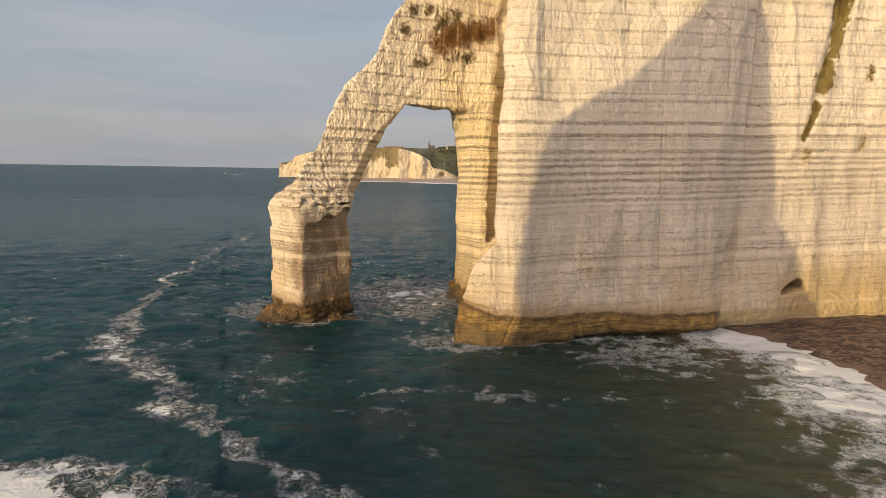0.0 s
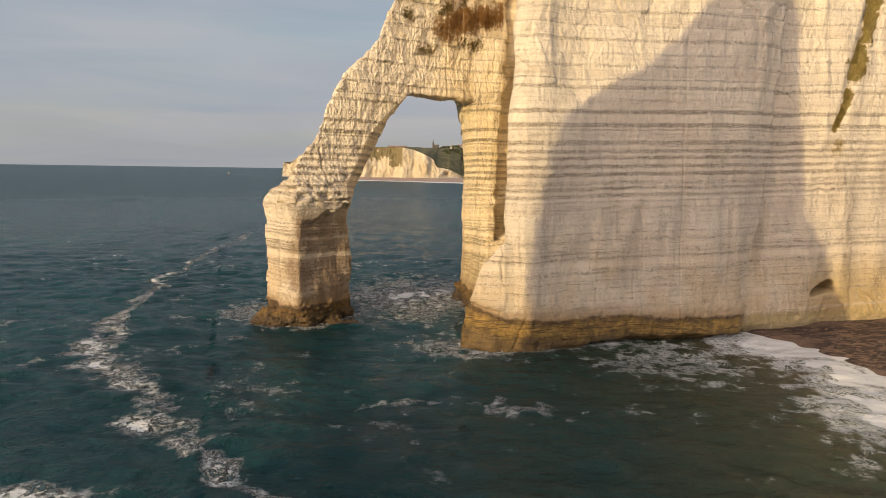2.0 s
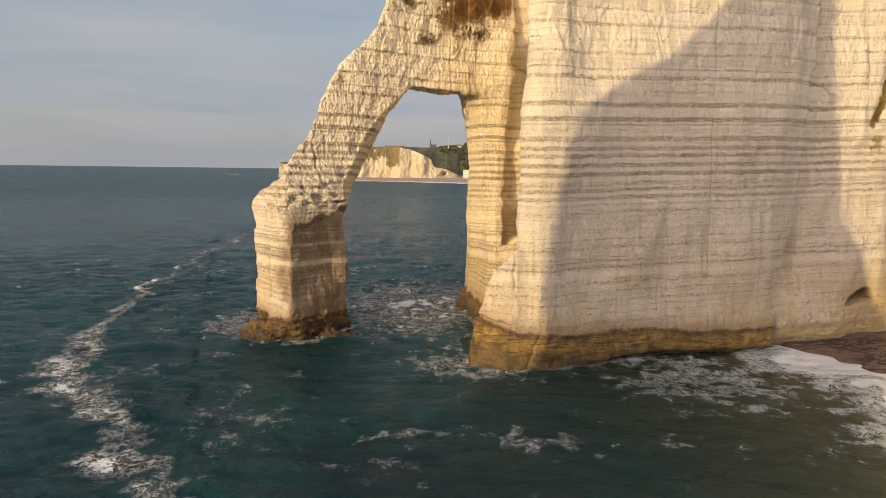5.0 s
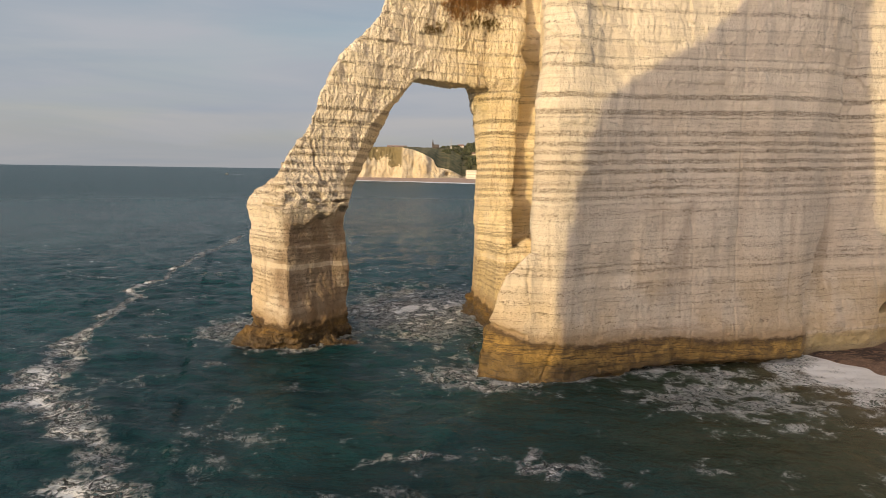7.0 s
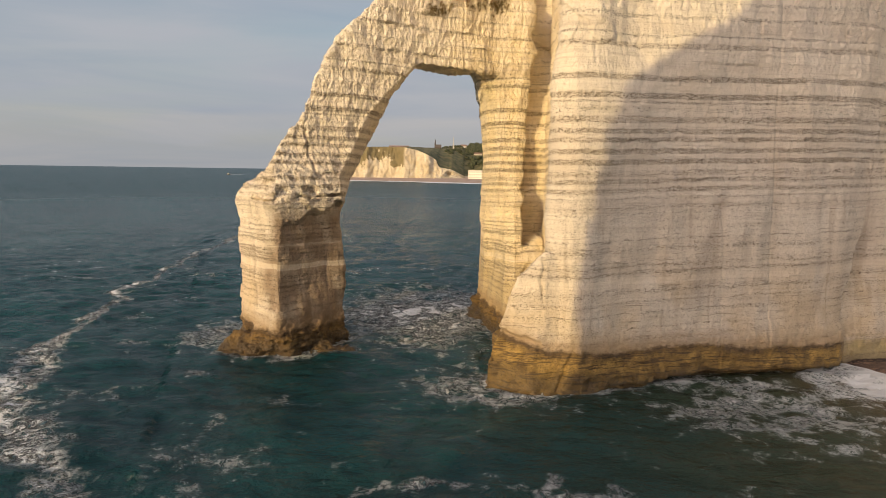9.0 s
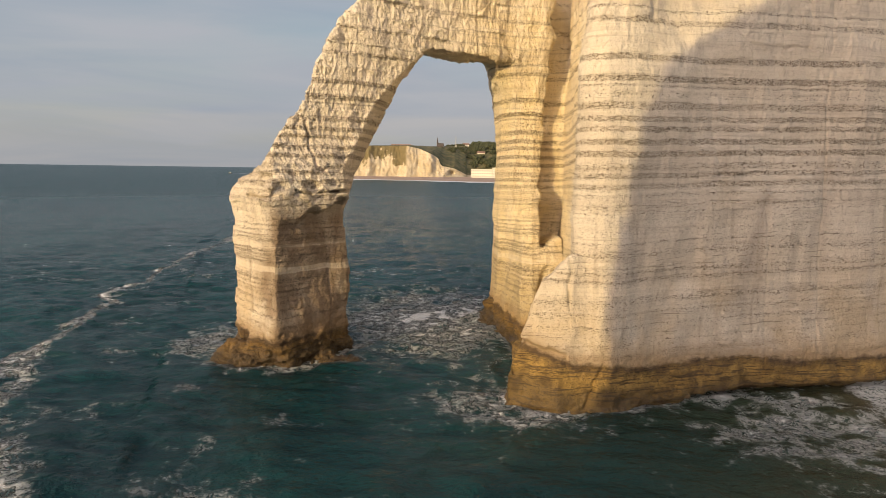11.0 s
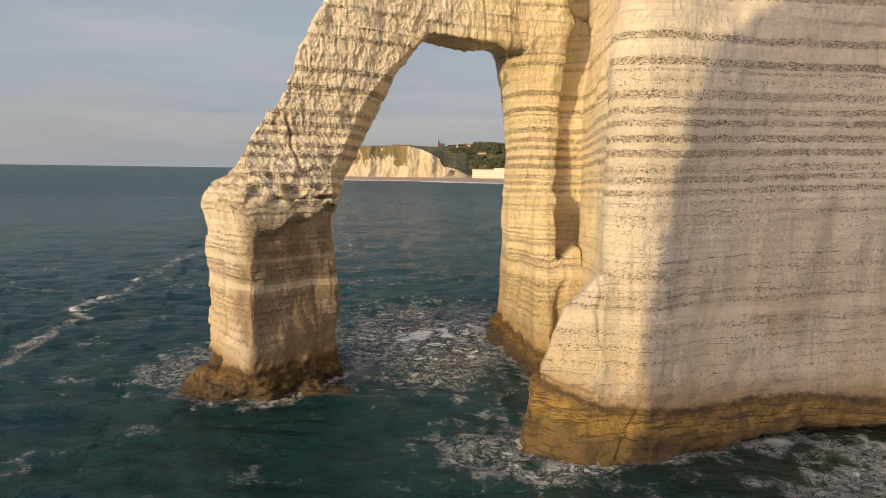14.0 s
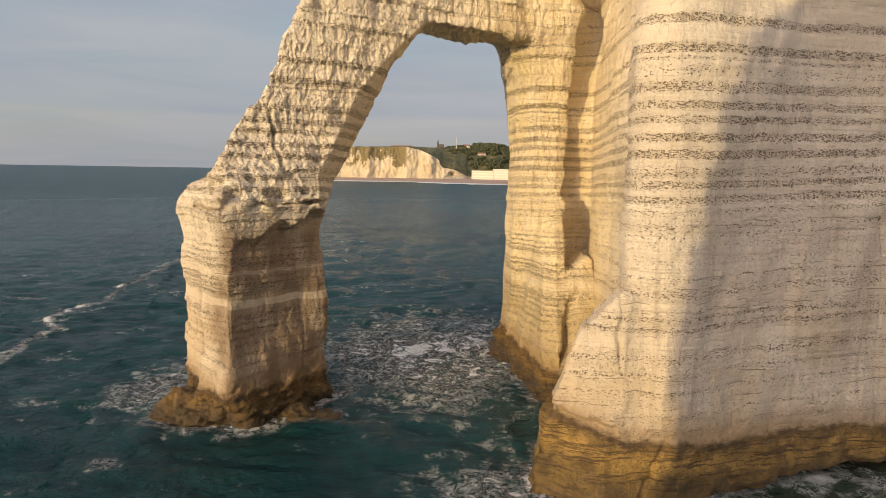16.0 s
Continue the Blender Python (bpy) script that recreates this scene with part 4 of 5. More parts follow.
level = (vertex_normals(rock_v, rock_q)[back_q].mean(1)[:, 2] > 0.6) & (rock_v[back_q].mean(1)[:, 2] > 50)
rock_part("cliff_back", rock_v, back_q[~level], M_CLIFF, "plain chalk behind the brow")
rock_part("cliff_top", rock_v, back_q[level], M_TURF, "grassy top of the cliff")

# ---------------------------------------------------------------- the sea stack that throws its shadow on the cliff


def sea_stack():
    # its outline across the sunlight, to the left and to the right of its foot
    away, rise = 118.0, 118.0 * math.tan(SUN_EL)
    px, py = -SUN.y, SUN.x

    def across(pairs):
        """Outline from (height, x of its shadow along the cliff)."""
        return curve_of([(h, x * px + (87 + (x - 8.5) * 0.337) * py) for h, x in pairs])

    left = across([(-3, 9.0), (3 + rise, 9.1), (7.4 + rise, 9.2), (9.2 + rise, 10.0), (14 + rise, 11.0), (23.5 + rise, 11.5), (27.5 + rise, 12.5), (31.4 + rise, 17.6), (35.3 + rise, 23.4),
                   (37.1 + rise, 25.6), (40.6 + rise, 28.1), (43.5 + rise, 30.7), (47.4 + rise, 34.6), (55 + rise, 40.0)])
    right = across([(-3, 60.0), (5.8 + rise, 58.9), (10.4 + rise, 56.5), (13.2 + rise, 55.4), (17.3 + rise, 52.1), (19.5 + rise, 49.9), (28.3 + rise, 48.2), (40.9 + rise, 46.6), (47.5 + rise, 45.6),
                    (50.1 + rise, 44.6), (55 + rise, 41.0)])
    top = 55 + rise
    zs = np.linspace(-3, top, 110)
    ang = np.linspace(0, 2 * math.pi, 96, endpoint=False)
    foot = 30.0 * SUN.x + 94.0 * SUN.y + away
    zz, aa = np.meshgrid(zs, ang, indexing="ij")
    half, mid = (right(zz) - left(zz)) / 2, (right(zz) + left(zz)) / 2
    rough = 1 + 0.05 * fbm(np.cos(aa) * 3, np.sin(aa) * 3, zz / 5, 3, 71)
    w = mid + half * np.cos(aa) * rough
    s = foot + np.minimum(half, 11) * np.sin(aa) * rough
    v = np.stack([w * px + s * SUN.x, w * py + s * SUN.y, zz], -1).reshape(-1, 3)
    i, j = np.meshgrid(np.arange(109), np.arange(96), indexing="ij")
    k = (j + 1) % 96
    q = np.stack([i * 96 + j, i * 96 + k, (i + 1) * 96 + k, (i + 1) * 96 + j], -1).reshape(-1, 4)
    cap = 109 * 96 + np.arange(96)
    v = np.concatenate([v, v[cap].mean(0, keepdims=True) + [[0, 0, 0.4]]])
    tip = np.stack([cap, np.roll(cap, -1), np.full(96, len(v) - 1), np.full(96, len(v) - 1)], 1)
    bm = bmesh.new()
    pts = [bm.verts.new(p) for p in v]
    for f in q:
        bm.faces.new([pts[int(n)] for n in f]).smooth = True
    for f in tip:
        bm.faces.new([pts[int(n)] for n in f[:3]]).smooth = True
    me = bpy.data.meshes.new("sea_stack")
    bm.to_mesh(me)
    bm.free()
    me.materials.append(M_CLIFF)
    me.attributes.new("bed", "FLOAT", "POINT").data.foreach_set("value", np.ascontiguousarray(v[:, 2], dtype=np.float32))
    return tagged(new("sea_stack", me), "tall pointed chalk needle standing in the sea", "sea stack")


sea_stack()

# ---------------------------------------------------------------- beach
shore = curve_of([(20, 43), (45, 46.5), (60, 48.5), (72, 49.6), (82, 49.0), (90, 47.5), (95, 45.0), (99, 41.5), (104, 38.5)])


def beach():
    xs, ys = np.arange(34, 114, 0.5), np.arange(20, 116, 0.5)
    xx, yy = np.meshgrid(xs, ys, indexing="ij")
    d = xx - shore(yy)
    zz = np.where(d > 0, 0.9 * (1 - np.exp(-d / 14)), 0.12 * d) - 0.02 + 0.10 * fbm(xx / 4, yy / 4, 0 * xx, 3, 81)
    v = np.stack([xx, yy, zz], -1).reshape(-1, 3)
    nx, ny = xx.shape
    i, j = np.meshgrid(np.arange(nx - 1), np.arange(ny - 1), indexing="ij")
    q = np.stack([i * ny + j, (i + 1) * ny + j, (i + 1) * ny + j + 1, i * ny + j + 1], -1).reshape(-1, 4)
    ob = new("beach", mesh_from("beach", v, q, M_BEACH))
    return tagged(ob, "brown shingle beach strewn with dark seaweed", "beach", kind="structure")


beach()

# ---------------------------------------------------------------- the sea


def spread(lo, hi, step, far_lo, far_hi, growth=1.09):
    """Lines at an even step from lo to hi, then wider and wider out to the far ends."""
    mid = list(np.arange(lo, hi, step))
    right, s = [mid[-1]], step
    while right[-1] < far_hi:
        s *= growth
        right.append(right[-1] + s)
    left, s = [mid[0]], step
    while left[-1] > far_lo:
        s *= growth
        left.append(left[-1] - s)
    return np.array(left[:0:-1] + mid + right[1:])


STREAK = [(-71, 219), (-66, 172), (-62, 146), (-57, 119), (-53, 102), (-44, 82), (-35, 71), (-27, 61.5), (-20, 55.5), (-12.5, 48), (-7, 43), (2, 38)]
STREAK_B = [(-12, 68.5), (-9.3, 69), (-4, 69), (2, 66.8), (8, 65.5), (18, 68)]


def sea():
    xs = spread(-75, 62, 0.45, -4600, 4600)
    ys = spread(36, 150, 0.45, -1500, 4800)
    xx, yy = np.meshgrid(xs, ys, indexing="ij")
    fade = np.exp(-np.clip(np.hypot(xx, yy - 70) - 90, 0, None) / 160)
    zz = 0.26 * fbm(xx / 11 + 0.3 * yy / 9, yy / 6, 0 * xx, 3, 91) + 0.19 * fbm(xx / 3.0, yy / 2.0, 0 * xx, 2, 95)
    zz = zz * (0.15 + 0.85 * fade)
    zz = zz * np.clip((shore(np.clip(yy, 20, 104)) + 2 - xx) / 8, 0.25, 1)
    body = rock(xx, yy, np.full_like(xx, 0.3))
    close = np.clip(body, 0, None)
    n1 = fbm(xx / 6, yy / 6, 0 * xx, 3, 101)
    n2 = fbm(xx / 2.2, yy / 2.2, 0 * xx, 2, 107)
    foam = (0.74 - 0.34 * np.clip((xx - 5) / 3, 0, 1) * (yy < 96)) * np.exp(-close / 1.2) * (0.8 + 0.5 * n1)
    arch_zone = np.exp(-(np.hypot((xx + 8) / 12, (yy - 121) / 17)) ** 2)
    foam = np.maximum(foam, 0.80 * arch_zone + 0.35 * n1 * arch_zone)
    inner_zone = np.exp(-(np.hypot((xx + 9) / 7, (yy - 118 - 0.5 * (xx + 9)) / 9)) ** 2)
    swirl = fbm((xx + 4 * n1) / 2.6, (yy - 0.5 * xx + 4 * n1) / 7, 0 * xx, 3, 109)
    foam = np.maximum(foam, (0.76 + 0.4 * swirl) * inner_zone)
    foam = np.maximum(foam, 0.55 * np.exp(-(np.hypot((xx + 33) / 5, (yy - 106) / 7)) ** 2) + 0 * n1)
    foam = np.maximum(foam, (0.62 + 0.3 * n2) * np.exp(-(np.hypot((xx - 2.5) / 4.5, (yy - 86) / 3.5)) ** 2))
    foam = np.maximum(foam, 0.4 * np.exp(-(np.hypot((xx + 2) / 6, (yy - 88) / 6)) ** 2))
    d = line_distance(xx + 1.8 * n1, yy + 1.8 * n2, STREAK)
    width = 0.8 + 1.6 * np.exp(-((yy - 76) / 28) ** 2)
    foam = np.maximum(foam, (0.66 - 0.12 * np.clip((62 - yy) / 12, 0, 1) + 0.14 * n2 + 0.24 * n1) * np.exp(-(d / width) ** 2))
    d = line_distance(xx + 2.2 * n1, yy + 2.2 * n2, STREAK_B)
    foam = np.maximum(foam, (0.38 + 0.25 * n1) * np.exp(-(d / 0.9) ** 2))
    foam = np.maximum(foam, 0.98 * np.exp(-(np.hypot((xx + 33) / 15, (yy - 45.0) / 4.5)) ** 4) * (0.72 + 0.5 * n2 + 0.2 * n1))
    # wash on the beach
    reach = shore(np.clip(yy, 20, 104)) - xx
    wash = np.clip(1 - (reach - 6.0 - 2.5 * n1) / 7, 0, 1) * np.clip((reach + 3) / 2, 0, 1) * (yy < 108) * (yy > 15)
    foam = np.maximum(foam, wash * (0.92 + 0.3 * n2 + 0.12 * n1))
    veil = np.exp(-((reach - 11) / 6) ** 2) * (yy < 96) * (yy > 30)
    foam = np.maximum(foam, veil * (0.32 + 0.3 * n2 + 0.15 * n1))
    lace = np.exp(-(np.hypot((xx - 27) / 11, (yy - 84) / 9)) ** 2)
    foam = np.maximum(foam, lace * (0.45 + 0.25 * n2))
    foam = np.maximum(foam, np.clip(-0.05 + 0.26 * n1, 0, 0.25) * fade * np.exp(-np.clip(72 - yy, 0, 80) / 50))
    foam = np.where(np.hypot(xx, yy) > 900, np.where(vnoise(xx / 90, yy / 60, 0 * xx, 111) > 0.93, 0.3, 0.0), foam)
    murk = np.exp(-np.clip(reach + 0.05 * np.clip(70 - yy, 0, 60), 0, None) / 38) * np.exp(-np.clip(yy - 98, 0, None) / 20)
    murk = np.where(yy > 900, 0, murk)
    v = np.stack([xx, yy, zz], -1).reshape(-1, 3)
    nx, ny = xx.shape
    i, j = np.meshgrid(np.arange(nx - 1), np.arange(ny - 1), indexing="ij")
    q = np.stack([i * ny + j, (i + 1) * ny + j, (i + 1) * ny + j + 1, i * ny + j + 1], -1).reshape(-1, 4)
    me = mesh_from("sea", v, q, M_SEA)
    for name, val in (("foam", foam), ("murk", murk), ("open_sea", np.clip(np.hypot(xx, yy - 60) / 500 - 0.15, 0, 1))):
        me.attributes.new(name, "FLOAT", "POINT").data.foreach_set("value", np.ascontiguousarray(val, dtype=np.float32).ravel())
    ob = new("sea", me)
    return tagged(ob, "dark teal choppy sea with lacy white foam streaks", "sea", kind="structure")


sea()

# ---------------------------------------------------------------- the far side of the bay
def far_chalk_material():
    n = Nodes("far_chalk")
    x, y, z = n.xyz()
    c = n.mix(n.ramp(n.noise(0.05, 4.0, 0.6), 0.35, 0.65), (0.56, 0.49, 0.36), (0.46, 0.38, 0.25))
    c = n.mix(n.ramp(n.noise(0.16, 4.0, 0.6, (1, 1, 0.12)), 0.52, 0.68, 0.0, 0.6), c, (0.42, 0.34, 0.23))
    c = n.mix(n.ramp(n.noise(0.5, 3.0, 0.6, (0.05, 0.05, 1)), 0.55, 0.65, 0.0, 0.35), c, (0.40, 0.33, 0.24))
    zone = n.math("MULTIPLY", n.ramp(x, -101.0, -108.0), n.ramp(x, -222.0, -200.0))
    rag = n.math("ADD", n.noise(0.075, 6.0, 0.68, (1, 1, 0.7)), n.math("MULTIPLY", n.math("SUBTRACT", z, 40.0), 0.006))
    rag = n.math("ADD", rag, n.math("MULTIPLY", n.ramp(x, -138.0, -122.0), n.ramp(z, 18.0, 30.0, 0.0, 0.2)))
    turf = n.math("MULTIPLY", n.math("MULTIPLY", n.ramp(rag, 0.475, 0.52), zone), n.ramp(z, 17.0, 24.0))
    c = n.mix(n.math("MULTIPLY", turf, 0.92), c, n.mix(n.noise(0.2, 4.0), (0.10, 0.085, 0.035), (0.18, 0.14, 0.06)))
    return n.finish(c, 0.95, n.bump(n.noise(0.2, 4.0, 0.6, (1, 1, 0.3)), 0.8))


M_FAR_CHALK = far_chalk_material()
M_FAR_TURF = plain_material("far_turf", (0.065, 0.07, 0.025), (0.18, 0.15, 0.065), 0.09)
M_FAR_TREE = plain_material("far_tree", (0.035, 0.045, 0.02), (0.075, 0.08, 0.035), 0.3)
M_FAR_SHINGLE = plain_material("far_shingle", (0.34, 0.24, 0.18), (0.42, 0.31, 0.24), 0.05)
M_FAR_WALL = plain_material("far_wall", (0.80, 0.76, 0.64), (0.72, 0.68, 0.57), 0.2)
M_FAR_PALE = plain_material("far_pale_stone", (0.42, 0.40, 0.37), (0.5, 0.48, 0.44), 0.5)
M_FAR_STONE = plain_material("far_stone", (0.07, 0.06, 0.055), (0.10, 0.085, 0.075), 0.5)
M_FAR_ROOF = plain_material("far_roof", (0.20, 0.13, 0.10), (0.27, 0.18, 0.14), 0.5)
M_FAR_GLASS = plain_material("far_window", (0.30, 0.29, 0.26), (0.42, 0.40, 0.36), 1.0, 0.3)
M_FOAM = plain_material("surf_foam", (0.78, 0.78, 0.78), (0.66, 0.67, 0.68), 0.1)

far_brow = curve_of([(-420, 20), (-330, 28), (-318, 25), (-300, 42), (-250, 54), (-195, 57), (-108, 58), (-84, 53.5), (-66, 46), (-56, 41), (-49, 36), (-46, 27), (-42, 23), (-34, 22), (-20, 19), (-8, 13), (2, 8), (20, 7), (400, 7)])
far_hill = curve_of([(-420, 26), (-330, 33), (-300, 48), (-190, 61), (-130, 64), (-55, 64.5), (-20, 66.5), (10, 69), (60, 70), (120, 62), (400, 58)])


def grid_quads(nx, ny):
    i, j = np.meshgrid(np.arange(nx - 1), np.arange(ny - 1), indexing="ij")
    return np.stack([i * ny + j, (i + 1) * ny + j, (i + 1) * ny + j + 1, i * ny + j + 1], -1).reshape(-1, 4)


def face_y(x):
    """Line of the far cliff in plan, with its coves and spurs."""
    x = np.asarray(x, dtype=float)
    return 1150 + 9 * fbm(x / 45, 0 * x, 0 * x, 3, 121) + 0.0005 * (x + 110) ** 2 + np.clip(x + 40, 0, 60) * 0.9 - 14 * np.exp(-((x + 102) / 12) ** 2)


def slope_z(x, d):
    """Height of the far turf, d metres behind the brow."""
    rise = np.clip(d / 230, 0, 1)
    b, h = far_brow(x), far_hill(x)
    return b + (np.maximum(h, b + 1) - b) * (1 - (1 - rise) ** 1.7)


def far_headland():
    root = tagged(new("far_headland"), "distant chalk cliff with turf slopes above a shingle bay", "headland")
    xs = np.arange(-330, 260, 1.6)
    t = np.linspace(0, 1, 44)
    xx, tt = np.meshgrid(xs, t, indexing="ij")
    zz = 2.5 + (far_brow(xx) - 2.5) * tt
    yy = face_y(xx) + 11 * tt + 2.6 * fbm(xx / 9, tt * 2.0, 0 * xx, 3, 127) + 1.3 * fbm(xx / 2.6, tt * 9, 0 * xx, 2, 129)
    yy = yy - np.clip(0.22 - tt, 0, 1) * 20
    yy = yy + 16 * np.exp(-((xx + 27) / 4.0) ** 2 - ((zz - 11) / 4.0) ** 2)      # a sea cave
    v = np.stack([xx, yy, zz], -1).reshape(-1, 3)
    face = new("cliff_face", mesh_from("far_face", v, grid_quads(*xx.shape), M_FAR_CHALK))
    face.parent = root
    rim = yy[:, -1:]
    t = np.linspace(0, 1, 70)
    xx, tt = np.meshgrid(xs, t, indexing="ij")
    zz = slope_z(xx, 460 * tt) + 0.8 * fbm(xx / 15, tt * 30, 0 * xx, 3, 131) * (tt > 0) - 20 * np.clip(tt - 0.85, 0, 1)
    v = np.stack([xx, rim + 460 * tt, zz], -1).reshape(-1, 3)
    slope = new("turf_slope", mesh_from("far_slope", v, grid_quads(*xx.shape), M_FAR_TURF))
    slope.parent = root
    return root


def far_edge(x):
    return 1010 - 0.50 * np.clip(x + 100, 0, 400) - 0.15 * np.clip(x + 100, -400, 0)


def far_beach():
    xs = np.arange(-262, 420, 5.0)
    t = np.linspace(0, 1, 10)
    xx, tt = np.meshgrid(xs, t, indexing="ij")
    edge = far_edge(xx) + 4 * fbm(xx / 40, 0 * xx, 0 * xx, 2, 151)
    yy = edge + (np.maximum(face_y(xx), 1150) + 6 - edge) * tt
    zz = -0.8 + 5.0 * tt ** 0.8
    ob = new("far_beach", mesh_from("far_beach", np.stack([xx, yy, zz], -1).reshape(-1, 3), grid_quads(*xx.shape), M_FAR_SHINGLE))
    tagged(ob, "pale pinkish shingle beach across the bay", "beach", kind="structure")
    # line of surf along it
    t = np.linspace(0, 1, 4)
    xx, tt = np.meshgrid(xs, t, indexing="ij")
    edge = far_edge(xx) + 4 * fbm(xx / 40, 0 * xx, 0 * xx, 2, 151)
    yy = edge + 14 - (46 + 30 * fbm(xx / 30, 0 * xx, 0 * xx, 2, 153)) * tt
    zz = 0.75 - 0.25 * tt + 0 * xx
    ob = new("far_surf", mesh_from("far_surf", np.stack([xx, yy, zz], -1).reshape(-1, 3), grid_quads(*xx.shape)[:, ::-1], M_FOAM))
    return tagged(ob, "thin white line of surf on the far beach", "surf", kind="stuff")


far_headland()
far_beach()


def part(name, bm, material, parent, label=""):
    """Links a bmesh as one mesh object under a thing or a part."""
    me = bpy.data.meshes.new(name)
    bm.normal_update()
    bm.to_mesh(me)
    bm.free()
    me.materials.append(material)
    ob = new(name, me)
    if parent is not None:
        ob.parent = parent
    return tagged(ob, label)


def box(bm, x0, y0, z0, x1, y1, z1):
    m = Matrix.LocRotScale(((x0 + x1) / 2, (y0 + y1) / 2, (z0 + z1) / 2), None, (x1 - x0, y1 - y0, z1 - z0))
    return bmesh.ops.create_cube(bm, size=1.0, matrix=m)["verts"]


def roofed(bm, x0, y0, z0, x1, y1, z1, over=0.4):
    """A gable roof along x."""
    ym = (y0 + y1) / 2
    p = [bm.verts.new(c) for c in ((x0 - over, y0 - over, z0), (x1 + over, y0 - over, z0), (x1 + over, y1 + over, z0), (x0 - over, y1 + over, z0), (x0 - over, ym, z1), (x1 + over, ym, z1))]
    for f in ((0, 1, 5, 4), (2, 3, 4, 5), (0, 4, 3), (1, 2, 5), (3, 2, 1, 0)):
        bm.faces.new([p[i] for i in f])


def chapel(x, y, z):
    """A dark stone chapel with a steep roof and a spire."""
    root = tagged(new("chapel"), "small dark stone chapel with a pointed spire on the hilltop", "chapel")
    root.location, root.scale = (x, y, z), (0.8, 0.8, 0.85)
    bm = bmesh.new()
    box(bm, 0, -4, -3, 15, 4, 2.5)
    part("wall", bm, M_FAR_STONE, root)
    bm = bmesh.new()
    roofed(bm, 0, -4, 2.5, 15, 4, 9)
    part("roof", bm, M_FAR_STONE, root)
    bm = bmesh.new()
    box(bm, -2, -1.8, -3, 1.6, 1.8, 9)
    part("tower", bm, M_FAR_STONE, root)
    bm = bmesh.new()
    bmesh.ops.create_cone(bm, cap_ends=True, segments=8, radius1=2.3, radius2=0.1, depth=14, matrix=Matrix.Translation((-0.2, 0, 16)))
    part("spire", bm, M_FAR_STONE, root)


def monument(x, y, z):
    """A slender white needle."""
    root = tagged(new("monument"), "slender white pointed monument on the hilltop", "monument")
    root.location = (x, y, z)
    bm = bmesh.new()
    box(bm, -1.4, -1.4, -3, 1.4, 1.4, 2)
    part("base", bm, M_FAR_PALE, root)
    bm = bmesh.new()
    bmesh.ops.create_cone(bm, cap_ends=True, segments=12, radius1=0.95, radius2=0.2, depth=19, matrix=Matrix.Translation((0, 0, 11)))
    part("shaft", bm, M_FAR_PALE, root)


def long_house(x, y, z, w, d, h, floors, bays, name="seafront_building", label="long white flat-roofed building on the seafront", roof=False):
    root = tagged(new(name), label, "building")
    root.location = (x, y, z)
    bm = bmesh.new()
    box(bm, 0, 0, -3, w, d, h)
    part("wall", bm, M_FAR_WALL, root)
    bm = bmesh.new()
    if roof:
        roofed(bm, 0, 0, h, w, d, h + 4)
    else:
        box(bm, -0.4, -0.4, h, w + 0.4, d + 0.4, h + 0.7)
    part("roof", bm, M_FAR_ROOF if roof else M_FAR_WALL, root)
    for f in range(floors):
        for b in range(bays):
            bm = bmesh.new()
            zc, xc = (f + 0.55) * h / floors, (b + 0.5) * w / bays
            box(bm, xc - 0.28 * w / bays, -0.12, zc - 0.22 * h / floors, xc + 0.28 * w / bays, 0.3, zc + 0.22 * h / floors)
            part("window", bm, M_FAR_GLASS, root)


chapel(-58, 1335, 62.0)
monument(-21, 1340, 64.5)
long_house(9, 1175, 3.5, 38, 14, 14.5, 3, 12)
long_house(47.5, 1172, 3.5, 40, 16, 17.5, 4, 10)
long_house(22, 1330, 44.5, 16, 9, 6, 2, 4, "villa", "grey-roofed villa among trees on the hillside", True)
long_house(-6, 1390, 63.5, 12, 8, 5, 1, 3, "villa", "low pale villa near the hilltop", True)
long_house(-160, 1400, 61.5, 42, 10, 3.5, 1, 8, "farmhouse", "low dark building on the distant skyline", True)


def far_trees():
    """Woods on the far slope: clumps of small leafy tufts, uneven in size."""
    rng = np.random.default_rng(5)
    bm = bmesh.new()
    bmesh.ops.create_icosphere(bm, subdivisions=1, radius=1.0)
    base_v = np.array([v.co[:] for v in bm.verts])
    base_f = np.array([[v.index for v in f.verts] for f in bm.faces])
    bm.free()
    vs, fs, count = [], [], 0
    for _ in range(2600):
        x = rng.uniform(-60, 150)
        d = rng.uniform(30, 300)
        wood = fbm(np.array([x / 28]), np.array([d / 45]), np.array([0.0]), 3, 161)[0]
        dense = np.interp(x, [-60, -20, 15, 60], [-0.3, -0.1, 0.12, 0.4]) + np.interp(d, [30, 120, 300], [-0.15, 0.1, 0.25])
        if wood + dense < 0.12 + rng.uniform(-0.2, 0.2):
            continue
        y = float(face_y(x)) + 11 + d
        z = float(slope_z(np.array(x), np.array(d)))
        big = rng.uniform(1.8, 4.4) * (1.2 if x > 15 else 0.6)
        for _ in range(5):
            p = rng.normal(0, 0.55, 3) * big
            r = big * rng.uniform(0.35, 0.75)
            vs.append(base_v * (1 + rng.uniform(-0.25, 0.25, (len(base_v), 1))) * r + np.array([x + p[0], y + p[1], z + big * 0.8 + p[2] * 0.6]))
            fs.append(base_f + count)
            count += len(base_v)
    ob = new("woodland", mesh_from("woodland", np.concatenate(vs), np.concatenate(fs), M_FAR_TREE, smooth=False))
    return tagged(ob, "dark green trees and scrub on the far hillside", "woodland", kind="stuff")


far_trees()


